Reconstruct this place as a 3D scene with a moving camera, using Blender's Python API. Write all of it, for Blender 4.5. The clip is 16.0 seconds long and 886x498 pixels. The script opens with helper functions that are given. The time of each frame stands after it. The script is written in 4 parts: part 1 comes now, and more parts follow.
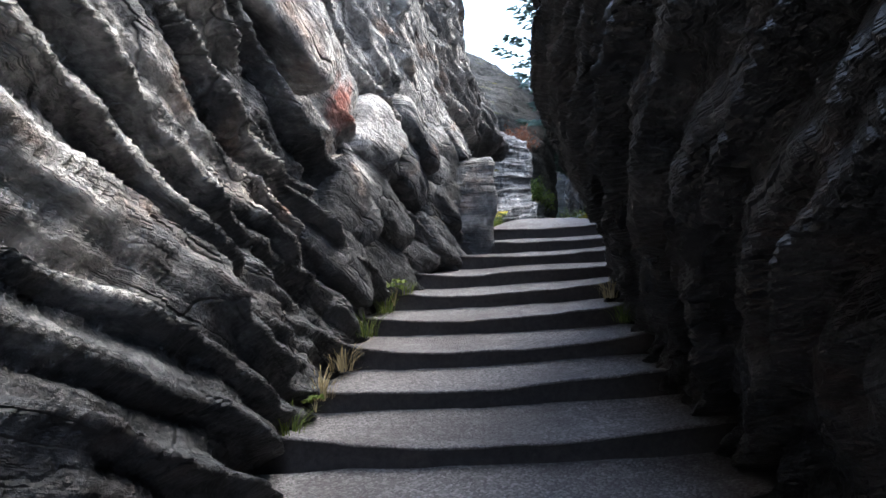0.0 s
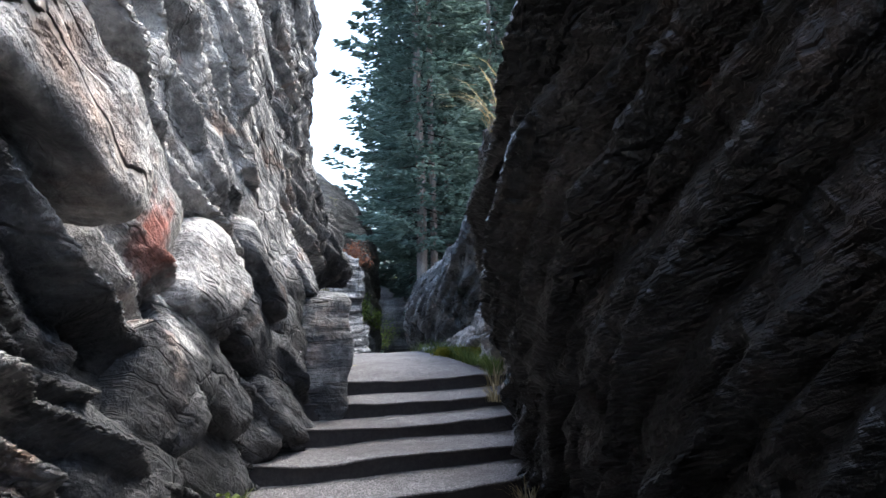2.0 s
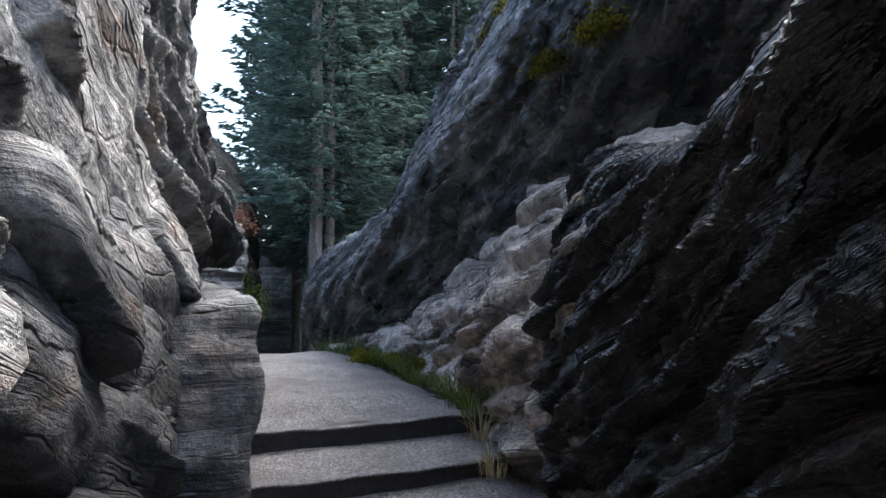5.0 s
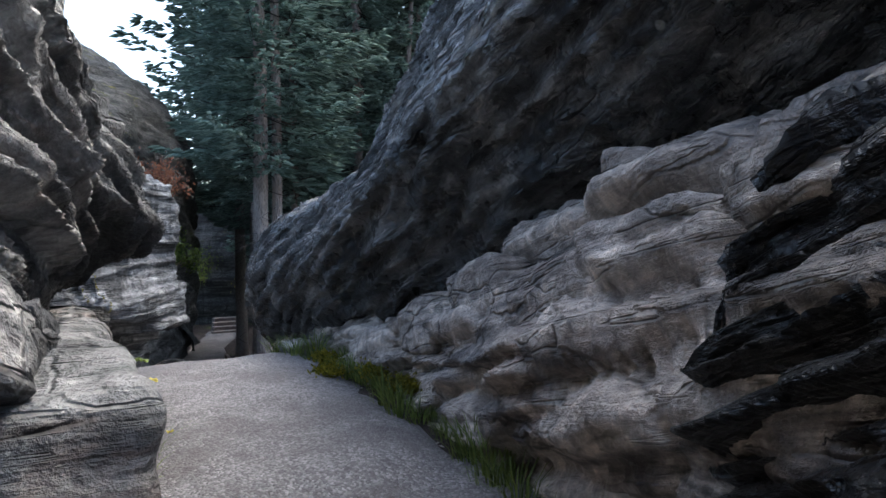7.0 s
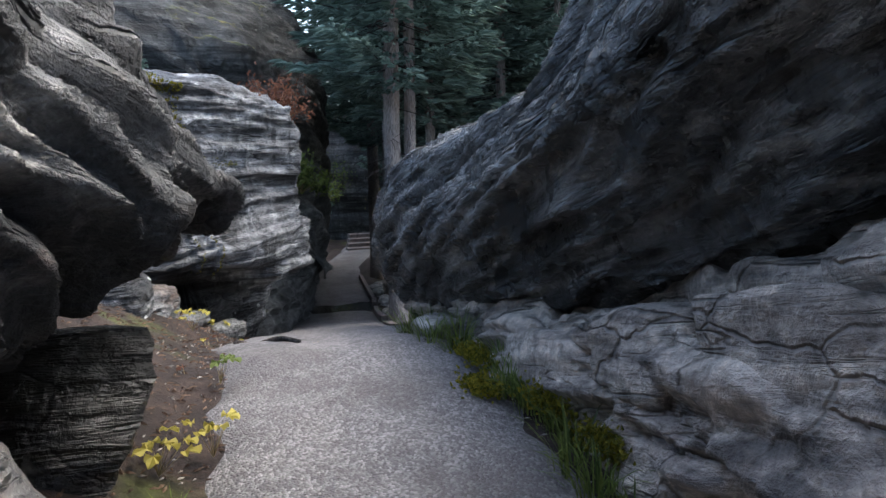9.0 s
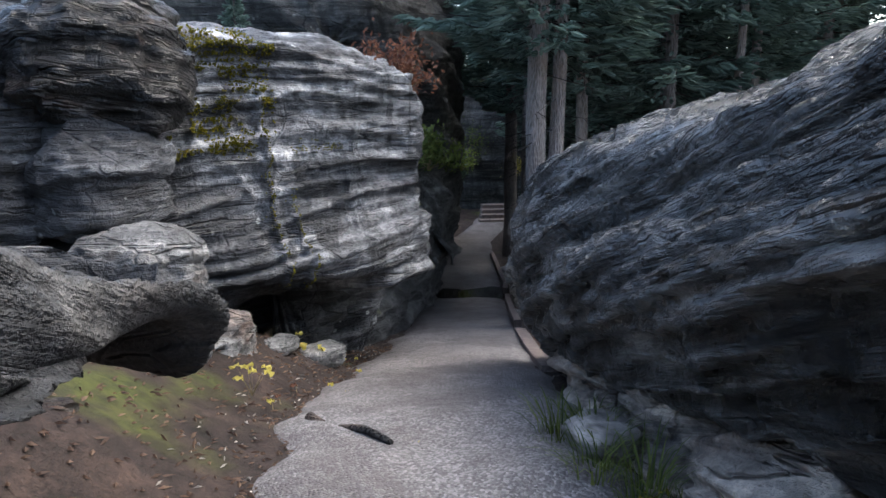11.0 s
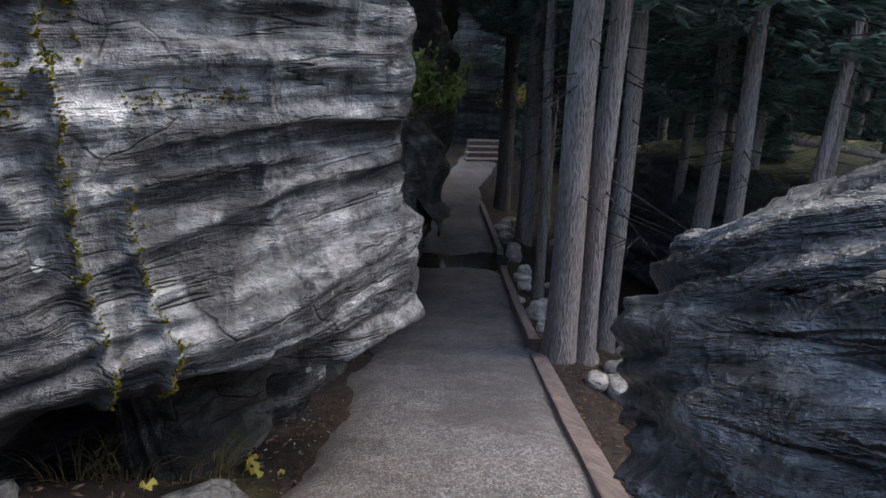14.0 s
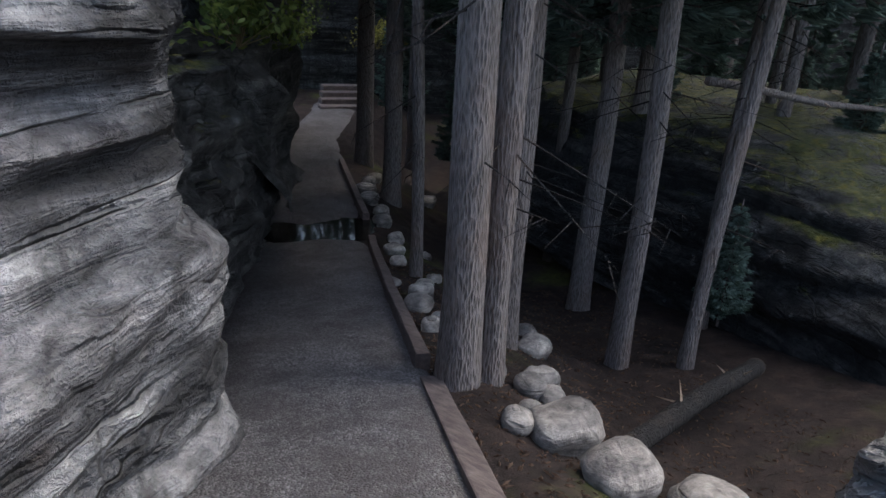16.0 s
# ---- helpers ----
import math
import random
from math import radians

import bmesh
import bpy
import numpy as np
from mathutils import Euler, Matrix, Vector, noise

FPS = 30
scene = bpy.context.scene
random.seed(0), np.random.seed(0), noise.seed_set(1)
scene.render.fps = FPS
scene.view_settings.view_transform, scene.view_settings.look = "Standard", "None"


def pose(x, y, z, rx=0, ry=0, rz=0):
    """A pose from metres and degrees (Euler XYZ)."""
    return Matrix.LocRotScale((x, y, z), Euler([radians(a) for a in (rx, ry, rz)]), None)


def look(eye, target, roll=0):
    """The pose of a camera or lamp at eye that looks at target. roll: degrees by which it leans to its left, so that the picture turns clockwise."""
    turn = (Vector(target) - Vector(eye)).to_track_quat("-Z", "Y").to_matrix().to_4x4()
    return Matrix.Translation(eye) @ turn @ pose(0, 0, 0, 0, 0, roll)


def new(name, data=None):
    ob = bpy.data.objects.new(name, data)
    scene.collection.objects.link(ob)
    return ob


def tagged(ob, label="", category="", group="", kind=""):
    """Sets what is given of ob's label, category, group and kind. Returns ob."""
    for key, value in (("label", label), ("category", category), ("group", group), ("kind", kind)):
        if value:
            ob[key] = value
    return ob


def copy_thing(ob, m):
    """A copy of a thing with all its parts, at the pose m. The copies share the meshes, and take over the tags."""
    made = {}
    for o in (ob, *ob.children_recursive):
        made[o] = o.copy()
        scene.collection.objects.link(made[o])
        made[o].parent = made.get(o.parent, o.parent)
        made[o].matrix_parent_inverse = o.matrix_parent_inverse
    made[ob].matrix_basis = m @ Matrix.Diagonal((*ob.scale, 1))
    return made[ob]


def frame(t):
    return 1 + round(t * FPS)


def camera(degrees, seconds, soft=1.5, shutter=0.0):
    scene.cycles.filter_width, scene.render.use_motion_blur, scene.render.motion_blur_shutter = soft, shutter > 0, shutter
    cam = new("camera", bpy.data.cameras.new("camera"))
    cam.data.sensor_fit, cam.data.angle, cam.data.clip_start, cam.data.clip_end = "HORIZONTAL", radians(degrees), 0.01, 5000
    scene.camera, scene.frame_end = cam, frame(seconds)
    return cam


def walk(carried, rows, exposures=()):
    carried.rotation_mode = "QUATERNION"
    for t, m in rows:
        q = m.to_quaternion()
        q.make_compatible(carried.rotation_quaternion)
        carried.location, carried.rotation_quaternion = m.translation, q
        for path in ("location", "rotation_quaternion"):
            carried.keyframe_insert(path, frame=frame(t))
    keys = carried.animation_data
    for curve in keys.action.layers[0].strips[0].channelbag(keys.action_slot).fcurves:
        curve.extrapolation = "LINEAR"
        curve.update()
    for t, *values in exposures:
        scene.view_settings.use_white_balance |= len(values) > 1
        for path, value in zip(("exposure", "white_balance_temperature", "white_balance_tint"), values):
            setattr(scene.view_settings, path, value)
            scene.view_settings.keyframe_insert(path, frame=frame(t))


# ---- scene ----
cam = camera(64.0, 16.0)
METRES, EYE, TILT, LEAN, TURN = 14.0, 1.5, 0.0, 0.0, 0.0
ROWS = [
    (0.0, 0.0, 0.0, 0.0, -0.08, -1.67, 2.74),
    (0.5, -0.0066, 0.0279, 0.0088, -4.12, 2.29, 2.77),
    (1.0, -0.0084, 0.0533, 0.0143, -6.79, 5.79, 2.34),
    (1.5, -0.0109, 0.0778, 0.0226, -8.43, 7.24, 1.33),
    (2.0, -0.017, 0.1042, 0.0284, -15.41, 6.25, 1.88),
    (2.5, -0.0183, 0.1325, 0.0309, -18.28, 6.1, 1.23),
    (3.0, -0.0173, 0.1586, 0.0354, -18.8, 5.2, 0.93),
    (3.5, -0.0161, 0.1859, 0.0381, -20.28, 5.56, 1.7),
    (4.0, -0.0131, 0.2119, 0.0407, -22.12, 4.95, 0.68),
    (6.5, 0.0099, 0.3466, 0.066, -29.61, 0.57, 1.45),
    (7.0, 0.0208, 0.374, 0.0701, -30.01, -0.7, 0.92),
    (7.5, 0.0293, 0.3999, 0.0734, -27.44, -2.0, 1.17),
    (8.0, 0.0381, 0.4277, 0.0792, -27.61, -3.8, 1.46),
    (8.5, 0.049, 0.4579, 0.0822, -24.43, -5.92, 0.37),
    (9.0, 0.0565, 0.486, 0.0889, -19.39, -7.9, 1.01),
    (9.5, 0.0632, 0.5118, 0.0952, -17.5, -9.31, 2.35),
    (10.0, 0.0716, 0.5404, 0.0991, -12.89, -10.5, 1.22),
    (12.5, 0.1015, 0.7288, 0.1075, -5.7, -11.04, -0.35),
    (13.0, 0.1045, 0.7636, 0.1105, -3.82, -11.2, -0.74),
    (13.5, 0.1038, 0.7991, 0.1082, -7.44, -13.2, -2.42),
    (14.0, 0.1082, 0.834, 0.1022, -9.88, -17.07, -2.47),
    (14.5, 0.1147, 0.8676, 0.0995, -13.59, -19.37, -2.88),
    (15.0, 0.1199, 0.9005, 0.0964, -19.66, -19.45, -3.25),
    (15.5, 0.1304, 0.9338, 0.0884, -20.61, -20.46, -4.18),
    (16.0, 0.1392, 0.9663, 0.0822, -21.31, -20.83, -3.27),
]
EXPOSURES = [(0.0, 2.75, 5850, 4), (4.0, 2.45, 5900, 4), (8.0, 2.25, 6050, 4), (12.0, 2.1, 6100, 6), (16.0, 1.75, 6250, 7)]
walk(cam, [(t, pose(0, 0, EYE, TILT, LEAN, TURN) @ pose(METRES * x, METRES * y, METRES * z, 90 + pitch, roll, yaw)) for t, x, y, z, yaw, pitch, roll in ROWS], EXPOSURES)

# ---- light ----
world = bpy.data.worlds.new("overcast_sky")
scene.world = world
world.use_nodes = True
wn = world.node_tree
sky = wn.nodes.new("ShaderNodeTexSky")
sky.sky_type = "NISHITA"
sky.sun_disc = False
sky.sun_elevation = radians(60)
sky.sun_rotation = radians(80)
sky.air_density = 1.0
sky.dust_density = 5.0
wn.links.new(sky.outputs[0], wn.nodes["Background"].inputs[0])
wn.nodes["Background"].inputs[1].default_value = 0.15
sun_data = bpy.data.lights.new("sun", "SUN")
sun_data.energy = 0.7
sun_data.angle = radians(60)
sun_data.color = (1.0, 0.96, 0.9)
sun = new("sun", sun_data)
sun.matrix_world = look((0, 0, 30), (-17, -3, 0))

# ---- numeric noise ----


def hash3(i, j, k, seed):
    n = (i * 374761393 + j * 668265263 + k * 2147483647 + seed * 974634533) & 0xFFFFFFFF
    n = ((n ^ (n >> 13)) * 1274126177) & 0xFFFFFFFF
    return ((n ^ (n >> 16)) & 0xFFFF) / 65535.0


def vnoise(p, seed=0):
    """Smooth value noise in -1..1 for an array of points."""
    q = np.floor(p).astype(np.int64)
    f = p - q
    f = f * f * f * (f * (f * 6 - 15) + 10)
    total = 0
    for a in (0, 1):
        for b in (0, 1):
            for c in (0, 1):
                w = (f[:, 0] if a else 1 - f[:, 0]) * (f[:, 1] if b else 1 - f[:, 1]) * (f[:, 2] if c else 1 - f[:, 2])
                total = total + w * hash3(q[:, 0] + a, q[:, 1] + b, q[:, 2] + c, seed)
    return total * 2 - 1


def fbm(p, octaves=4, seed=0):
    total, amp = 0, 1.0
    for o in range(octaves):
        total = total + amp * vnoise(p * 2.03 ** o, seed + o)
        amp *= 0.5
    return total


def cells(p, seed=0):
    """Distance to the nearest joint between cells and a value of each cell, in two dimensions (the first two of p)."""
    q = np.floor(p[:, :2]).astype(np.int64)
    f1 = np.full(len(p), 9.0)
    f2 = np.full(len(p), 9.0)
    val = np.zeros(len(p))
    for a in (-1, 0, 1):
        for b in (-1, 0, 1):
            ci, cj = q[:, 0] + a, q[:, 1] + b
            cx = ci + 0.15 + 0.7 * hash3(ci, cj, 0 * ci, seed)
            cy = cj + 0.15 + 0.7 * hash3(ci, cj, 0 * ci + 7, seed)
            d = np.hypot(p[:, 0] - cx, p[:, 1] - cy)
            nearer = d < f1
            f2 = np.where(nearer, f1, np.minimum(f2, d))
            val = np.where(nearer, hash3(ci, cj, 0 * ci + 3, seed), val)
            f1 = np.where(nearer, d, f1)
    return f2 - f1, val


def smooth(a, b, x):
    t = np.clip((x - a) / (b - a), 0, 1)
    return t * t * (3 - 2 * t)


# ---- ground ----
GY = [-8, 7.4, 9.5, 11.0, 12.0, 13.2, 14.4, 15.5, 17.2, 18.0, 20.0, 22.5, 24.5, 35.0, 60.0]
GZ = [-1.77, 1.47, 1.5, 1.53, 1.36, 1.08, 0.78, 0.5, 0.12, -0.06, -0.5, -0.97, -1.02, -1.1, -0.6]
PY = [-8, 3.1, 4.8, 6.2, 7.4, 9.0, 10.5, 12.0, 14.5, 16.5, 17.9, 20.0, 22.7, 26.0, 30.0, 34.0, 40.0]
PL = [-1.0, -0.78, -0.55, -0.1, 0.5, 0.85, 0.92, 0.98, 1.4, 1.9, 2.15, 2.5, 2.9, 3.6, 4.6, 6.2, 7.8]
PR = [1.3, 1.15, 1.2, 1.5, 1.85, 2.1, 2.2, 2.4, 2.85, 3.25, 3.58, 4.05, 4.6, 5.1, 5.8, 7.3, 9.0]


def path_z(y):
    return np.interp(y, GY, GZ)


def ground_z(x, y):
    """Height of the soil: the path's level, falling into the forest and rising to banks far off."""
    pz = path_z(y)
    right = x - np.interp(y, PY, PR)
    left = np.interp(y, PY, PL) - x
    fall = -0.75 * smooth(0.15, 2.4, right) * smooth(13, 16, y) + 1.6 * smooth(4.5, 10, right) * smooth(13, 16, y)
    bank = 0.45 * smooth(0.0, 1.0, left) * smooth(8, 9.5, y) * (1 - smooth(14, 15.5, y))
    p = np.stack([x, y, 0 * x], 1)
    rough = 0.05 * fbm(p * 0.9, 4, 5) * smooth(0.0, 0.8, np.maximum(right, left)) + 0.012 * fbm(p * 3.0, 3, 9)
    far = (0.8 * fbm(p * 0.06, 3, 15) * smooth(15, 40, np.hypot(x - 2, y - 12))) * smooth(0.3, 4, np.maximum(right, left))
    return pz + fall + bank + rough + far - 0.035 - 0.2 * (1 - smooth(7.45, 7.75, y))


# ---- materials ----
class Nodes:
    def __init__(self, name):
        self.mat = bpy.data.materials.new(name)
        self.mat.use_nodes = True
        self.t = self.mat.node_tree
        self.bsdf = self.t.nodes["Principled BSDF"]
        self.geo = self.t.nodes.new("ShaderNodeNewGeometry")
        self.pos = self.geo.outputs["Position"]

    def put(self, socket, value):
        if isinstance(value, bpy.types.NodeSocket):
            self.t.links.new(value, socket)
        else:
            socket.default_value = value

    def mapping(self, scale, rot=(0, 0, 0), source=None):
        """Turns first, then scales."""
        turn = self.t.nodes.new("ShaderNodeMapping")
        self.put(turn.inputs["Vector"], source or self.pos)
        turn.inputs["Rotation"].default_value = [radians(a) for a in rot]
        n = self.t.nodes.new("ShaderNodeMapping")
        self.put(n.inputs["Vector"], turn.outputs[0])
        n.inputs["Scale"].default_value = scale
        return n.outputs[0]

    def noise(self, scale, detail=5, rough=0.55, vector=None, distortion=0.0):
        n = self.t.nodes.new("ShaderNodeTexNoise")
        self.put(n.inputs["Vector"], vector or self.pos)
        n.inputs["Scale"].default_value = scale
        n.inputs["Detail"].default_value = detail
        n.inputs["Roughness"].default_value = rough
        n.inputs["Distortion"].default_value = distortion
        return n.outputs["Fac"]

    def voronoi(self, scale, vector=None, feature="F1", output="Distance"):
        n = self.t.nodes.new("ShaderNodeTexVoronoi")
        n.feature = feature
        self.put(n.inputs["Vector"], vector or self.pos)
        n.inputs["Scale"].default_value = scale
        return n.outputs[output]

    def ramp(self, fac, stops):
        n = self.t.nodes.new("ShaderNodeValToRGB")
        e = n.color_ramp.elements
        while len(e) < len(stops):
            e.new(0.5)
        for el, (pos, col) in zip(e, stops):
            el.position = pos
            el.color = (*col, 1) if len(col) == 3 else col
        self.put(n.inputs[0], fac)
        return n.outputs[0]

    def step(self, fac, a, b):
        n = self.t.nodes.new("ShaderNodeMapRange")
        n.interpolation_type = "SMOOTHSTEP"
        self.put(n.inputs["Value"], fac)
        n.inputs["From Min"].default_value = a
        n.inputs["From Max"].default_value = b
        return n.outputs[0]

    def math(self, op, a, b=0.0):
        n = self.t.nodes.new("ShaderNodeMath")
        n.operation = op
        self.put(n.inputs[0], a)
        self.put(n.inputs[1], b)
        return n.outputs[0]

    def mix(self, fac, a, b, mode="MIX"):
        n = self.t.nodes.new("ShaderNodeMix")
        n.data_type = "RGBA"
        n.blend_type = mode
        self.put(n.inputs["Factor"], fac)
        self.put(n.inputs[6], (*a, 1) if isinstance(a, tuple) else a)
        self.put(n.inputs[7], (*b, 1) if isinstance(b, tuple) else b)
        return n.outputs[2]

    def up(self):
        n = self.t.nodes.new("ShaderNodeSeparateXYZ")
        self.put(n.inputs[0], self.geo.outputs["Normal"])
        return n.outputs["Z"]

    def bump(self, height, strength, distance, normal=None):
        n = self.t.nodes.new("ShaderNodeBump")
        n.inputs["Strength"].default_value = strength
        n.inputs["Distance"].default_value = distance
        self.put(n.inputs["Height"], height)
        if normal:
            self.put(n.inputs["Normal"], normal)
        return n.outputs[0]

    def done(self, color, rough, normal=None, spec=0.5):
        self.put(self.bsdf.inputs["Base Color"], color)
        self.put(self.bsdf.inputs["Roughness"], rough)
        self.bsdf.inputs["Specular IOR Level"].default_value = spec
        if normal:
            self.put(self.bsdf.inputs["Normal"], normal)
        return self.mat


def rock_material(name, pale, mid, dark, warm=0.0, streak=0.5, moss=0.0, lichen=0.3, dip=0.0, cracks=0.5, rough=(0.55, 0.85), spec=0.4, stain_at=None, dark_planes=(), groove=0.75, bump=0.06, ribs=0.25):
    """Bedded sandstone: pale and dark beds, warm iron stains, black water streaks, lichen spots and moss on ledges."""
    n = Nodes(name)
    bed = n.mapping((0.5, 0.7, 5.0), (dip, 0, 0))
    fine_bed = n.mapping((2.0, 3.0, 26.0), (dip, 0, 0))
    big = n.noise(0.9, 4, 0.6)
    beds = n.noise(1.6, 6, 0.6, bed, 0.6)
    lines = n.noise(1.3, 5, 0.65, fine_bed, 0.4)
    grain = n.noise(38, 4, 0.7)
    grit = n.noise(11, 6, 0.65)
    col = n.ramp(beds, [(0.38, dark), (0.5, mid), (0.66, pale)])
    col = n.mix(n.math("MULTIPLY", n.step(lines, 0.5, 0.72), 0.28), col, dark)
    col = n.mix(n.math("MULTIPLY", n.step(big, 0.5, 0.68), 0.5), col, pale)
    seams = n.noise(1.0, 4, 0.55, n.mapping((0.22, 0.3, 3.4), (dip, 0, 0)), 0.12)
    count = n.math("MULTIPLY", seams, 7.0)
    layer = n.t.nodes.new("ShaderNodeTexWhiteNoise")
    layer.noise_dimensions = "1D"
    n.put(layer.inputs["W"], n.math("FLOOR", count))
    col = n.mix(0.8, col, n.ramp(layer.outputs["Value"], [(0.0, (0.66, 0.66, 0.67)), (0.5, (0.97, 0.97, 0.97)), (1.0, (1.25, 1.24, 1.23))]), "MULTIPLY")
    seam = n.math("SUBTRACT", 1.0, n.step(n.math("PINGPONG", count, 0.5), 0.0, 0.09))
    seam = n.math("MULTIPLY", seam, n.step(n.noise(1.7, 5, 0.65), 0.44, 0.62))
    lamina = n.noise(1.0, 4, 0.6, n.mapping((0.6, 0.8, 13.0), (dip, 0, 0)), 0.1)
    thin_seam = n.math("SUBTRACT", 1.0, n.step(n.math("PINGPONG", n.math("MULTIPLY", lamina, 5.0), 0.5), 0.0, 0.09))
    thin_seam = n.math("MULTIPLY", thin_seam, n.step(n.noise(2.6, 4, 0.6), 0.46, 0.6))
    col = n.mix(n.math("MULTIPLY", thin_seam, 0.35 * groove), col, tuple(0.5 * c for c in dark))
    if warm:
        stain = n.step(n.noise(1.3, 5, 0.6, n.mapping((1, 1.2, 2.2), (dip, 0, 0)), 0.8), 0.52, 0.72)
        col = n.mix(n.math("MULTIPLY", stain, warm), col, (0.36, 0.2, 0.12))
        blush = n.step(n.noise(2.4, 4, 0.6, n.mapping((1, 1, 1.6), (dip, 0, 0), None)), 0.66, 0.76)
        col = n.mix(n.math("MULTIPLY", blush, warm * 0.8), col, (0.42, 0.15, 0.08))
    wob = n.t.nodes.new("ShaderNodeVectorMath")
    wob.operation = "ADD"
    n.put(wob.inputs[0], n.mapping((1.3, 1.0, 2.6), (dip, 0, 0)))
    shake = n.t.nodes.new("ShaderNodeTexNoise")
    shake.inputs["Scale"].default_value = 1.2
    shake.inputs["Detail"].default_value = 5
    n.put(shake.inputs["Vector"], n.pos)
    n.put(wob.inputs[1], shake.outputs["Color"])
    crack = n.math("SUBTRACT", 1.0, n.step(n.voronoi(1.5, wob.outputs[0], "DISTANCE_TO_EDGE"), 0.0, 0.035))
    crack = n.math("MULTIPLY", crack, n.step(n.noise(1.1, 3), 0.42, 0.58))
    col = n.mix(n.math("MULTIPLY", crack, cracks), col, tuple(0.25 * c for c in dark))
    if stain_at:
        rel = n.t.nodes.new("ShaderNodeVectorMath")
        rel.operation = "DISTANCE"
        n.put(rel.inputs[0], n.pos)
        rel.inputs[1].default_value = stain_at
        near = n.math("ADD", rel.outputs["Value"], n.math("MULTIPLY", n.noise(9, 5, 0.65), 0.3))
        col = n.mix(n.math("MULTIPLY", n.math("SUBTRACT", 1.0, n.step(near, 0.22, 0.36)), 0.85), col, (0.42, 0.13, 0.09))
    # Near-black tones past each slanting plane, with a noisy edge.
    for (ax, ay, az, off), amount in dark_planes:
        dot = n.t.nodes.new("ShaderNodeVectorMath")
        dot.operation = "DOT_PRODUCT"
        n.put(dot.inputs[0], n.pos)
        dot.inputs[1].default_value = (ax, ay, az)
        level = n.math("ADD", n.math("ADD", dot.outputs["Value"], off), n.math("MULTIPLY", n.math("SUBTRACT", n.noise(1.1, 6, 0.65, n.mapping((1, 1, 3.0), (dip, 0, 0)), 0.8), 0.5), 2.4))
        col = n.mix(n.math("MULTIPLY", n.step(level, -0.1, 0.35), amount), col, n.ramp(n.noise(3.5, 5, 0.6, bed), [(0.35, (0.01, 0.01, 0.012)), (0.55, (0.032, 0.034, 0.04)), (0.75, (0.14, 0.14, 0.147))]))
    runs = n.noise(1.0, 5, 0.6, n.mapping((4, 1.6, 0.9)), 1.0)
    wet = n.step(runs, 0.5, 0.62)
    col = n.mix(n.math("MULTIPLY", wet, streak), col, tuple(0.22 * c for c in dark))
    col = n.mix(0.75, col, n.ramp(grit, [(0.3, (0.25, 0.25, 0.26)), (0.48, (0.8, 0.8, 0.8)), (0.7, (1.45, 1.43, 1.4))]), "MULTIPLY")
    mottle = n.noise(4.2, 7, 0.68, None, 0.7)
    col = n.mix(0.7, col, n.ramp(mottle, [(0.34, (0.3, 0.3, 0.31)), (0.5, (0.9, 0.9, 0.9)), (0.66, (1.4, 1.4, 1.38))]), "MULTIPLY")
    col = n.mix(0.4, col, n.ramp(grain, [(0.3, (0.5, 0.5, 0.5)), (0.7, (1.3, 1.3, 1.3))]), "MULTIPLY")
    col = n.mix(n.math("MULTIPLY", seam, groove), col, tuple(0.18 * c for c in dark))
    if lichen:
        spots = n.math("SUBTRACT", n.voronoi(5.5), n.math("MULTIPLY", n.noise(19, 3), 0.16))
        sparse = n.step(n.noise(2.2, 3), 0.52, 0.6)
        col = n.mix(n.math("MULTIPLY", n.math("MULTIPLY", n.math("SUBTRACT", 1.0, n.step(spots, 0.03, 0.08)), sparse), lichen), col, (0.62, 0.63, 0.6))
    if moss:
        where = n.math("ADD", n.math("MULTIPLY", n.up(), 0.6), n.math("ADD", n.math("MULTIPLY", n.noise(1.6, 4, 0.65), 0.8), n.math("MULTIPLY", n.noise(17, 5, 0.7), 0.4)))
        green = n.ramp(n.noise(7, 5), [(0.3, (0.018, 0.026, 0.006)), (0.5, (0.06, 0.068, 0.012)), (0.72, (0.17, 0.14, 0.018))])
        col = n.mix(n.step(where, 1.2 - moss, 1.34 - moss), col, green)
    # Tint follows the rib bump: hollows darker, crests paler.
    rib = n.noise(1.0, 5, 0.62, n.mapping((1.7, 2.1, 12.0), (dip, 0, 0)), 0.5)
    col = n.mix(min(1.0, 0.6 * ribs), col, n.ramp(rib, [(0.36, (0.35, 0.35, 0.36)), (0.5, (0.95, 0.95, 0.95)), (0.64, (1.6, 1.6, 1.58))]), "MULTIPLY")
    r = n.math("SUBTRACT", n.math("ADD", rough[0], n.math("MULTIPLY", grit, rough[1] - rough[0])), n.math("MULTIPLY", wet, 0.12))
    h = n.math("ADD", n.math("MULTIPLY", lines, 0.4), n.math("ADD", n.math("MULTIPLY", n.math("ADD", grit, mottle), 0.9), n.math("MULTIPLY", grain, 0.35)))
    h = n.math("SUBTRACT", h, n.math("MULTIPLY", crack, cracks))
    h = n.math("SUBTRACT", h, n.math("ADD", n.math("MULTIPLY", seam, 1.1), n.math("MULTIPLY", thin_seam, 0.3)))
    h = n.math("ADD", h, n.math("MULTIPLY", rib, 3.0 * ribs))
    h = n.math("ADD", h, n.math("MULTIPLY", layer.outputs["Value"], 0.25))
    return n.done(col, r, n.bump(h, 1.0, bump), spec)


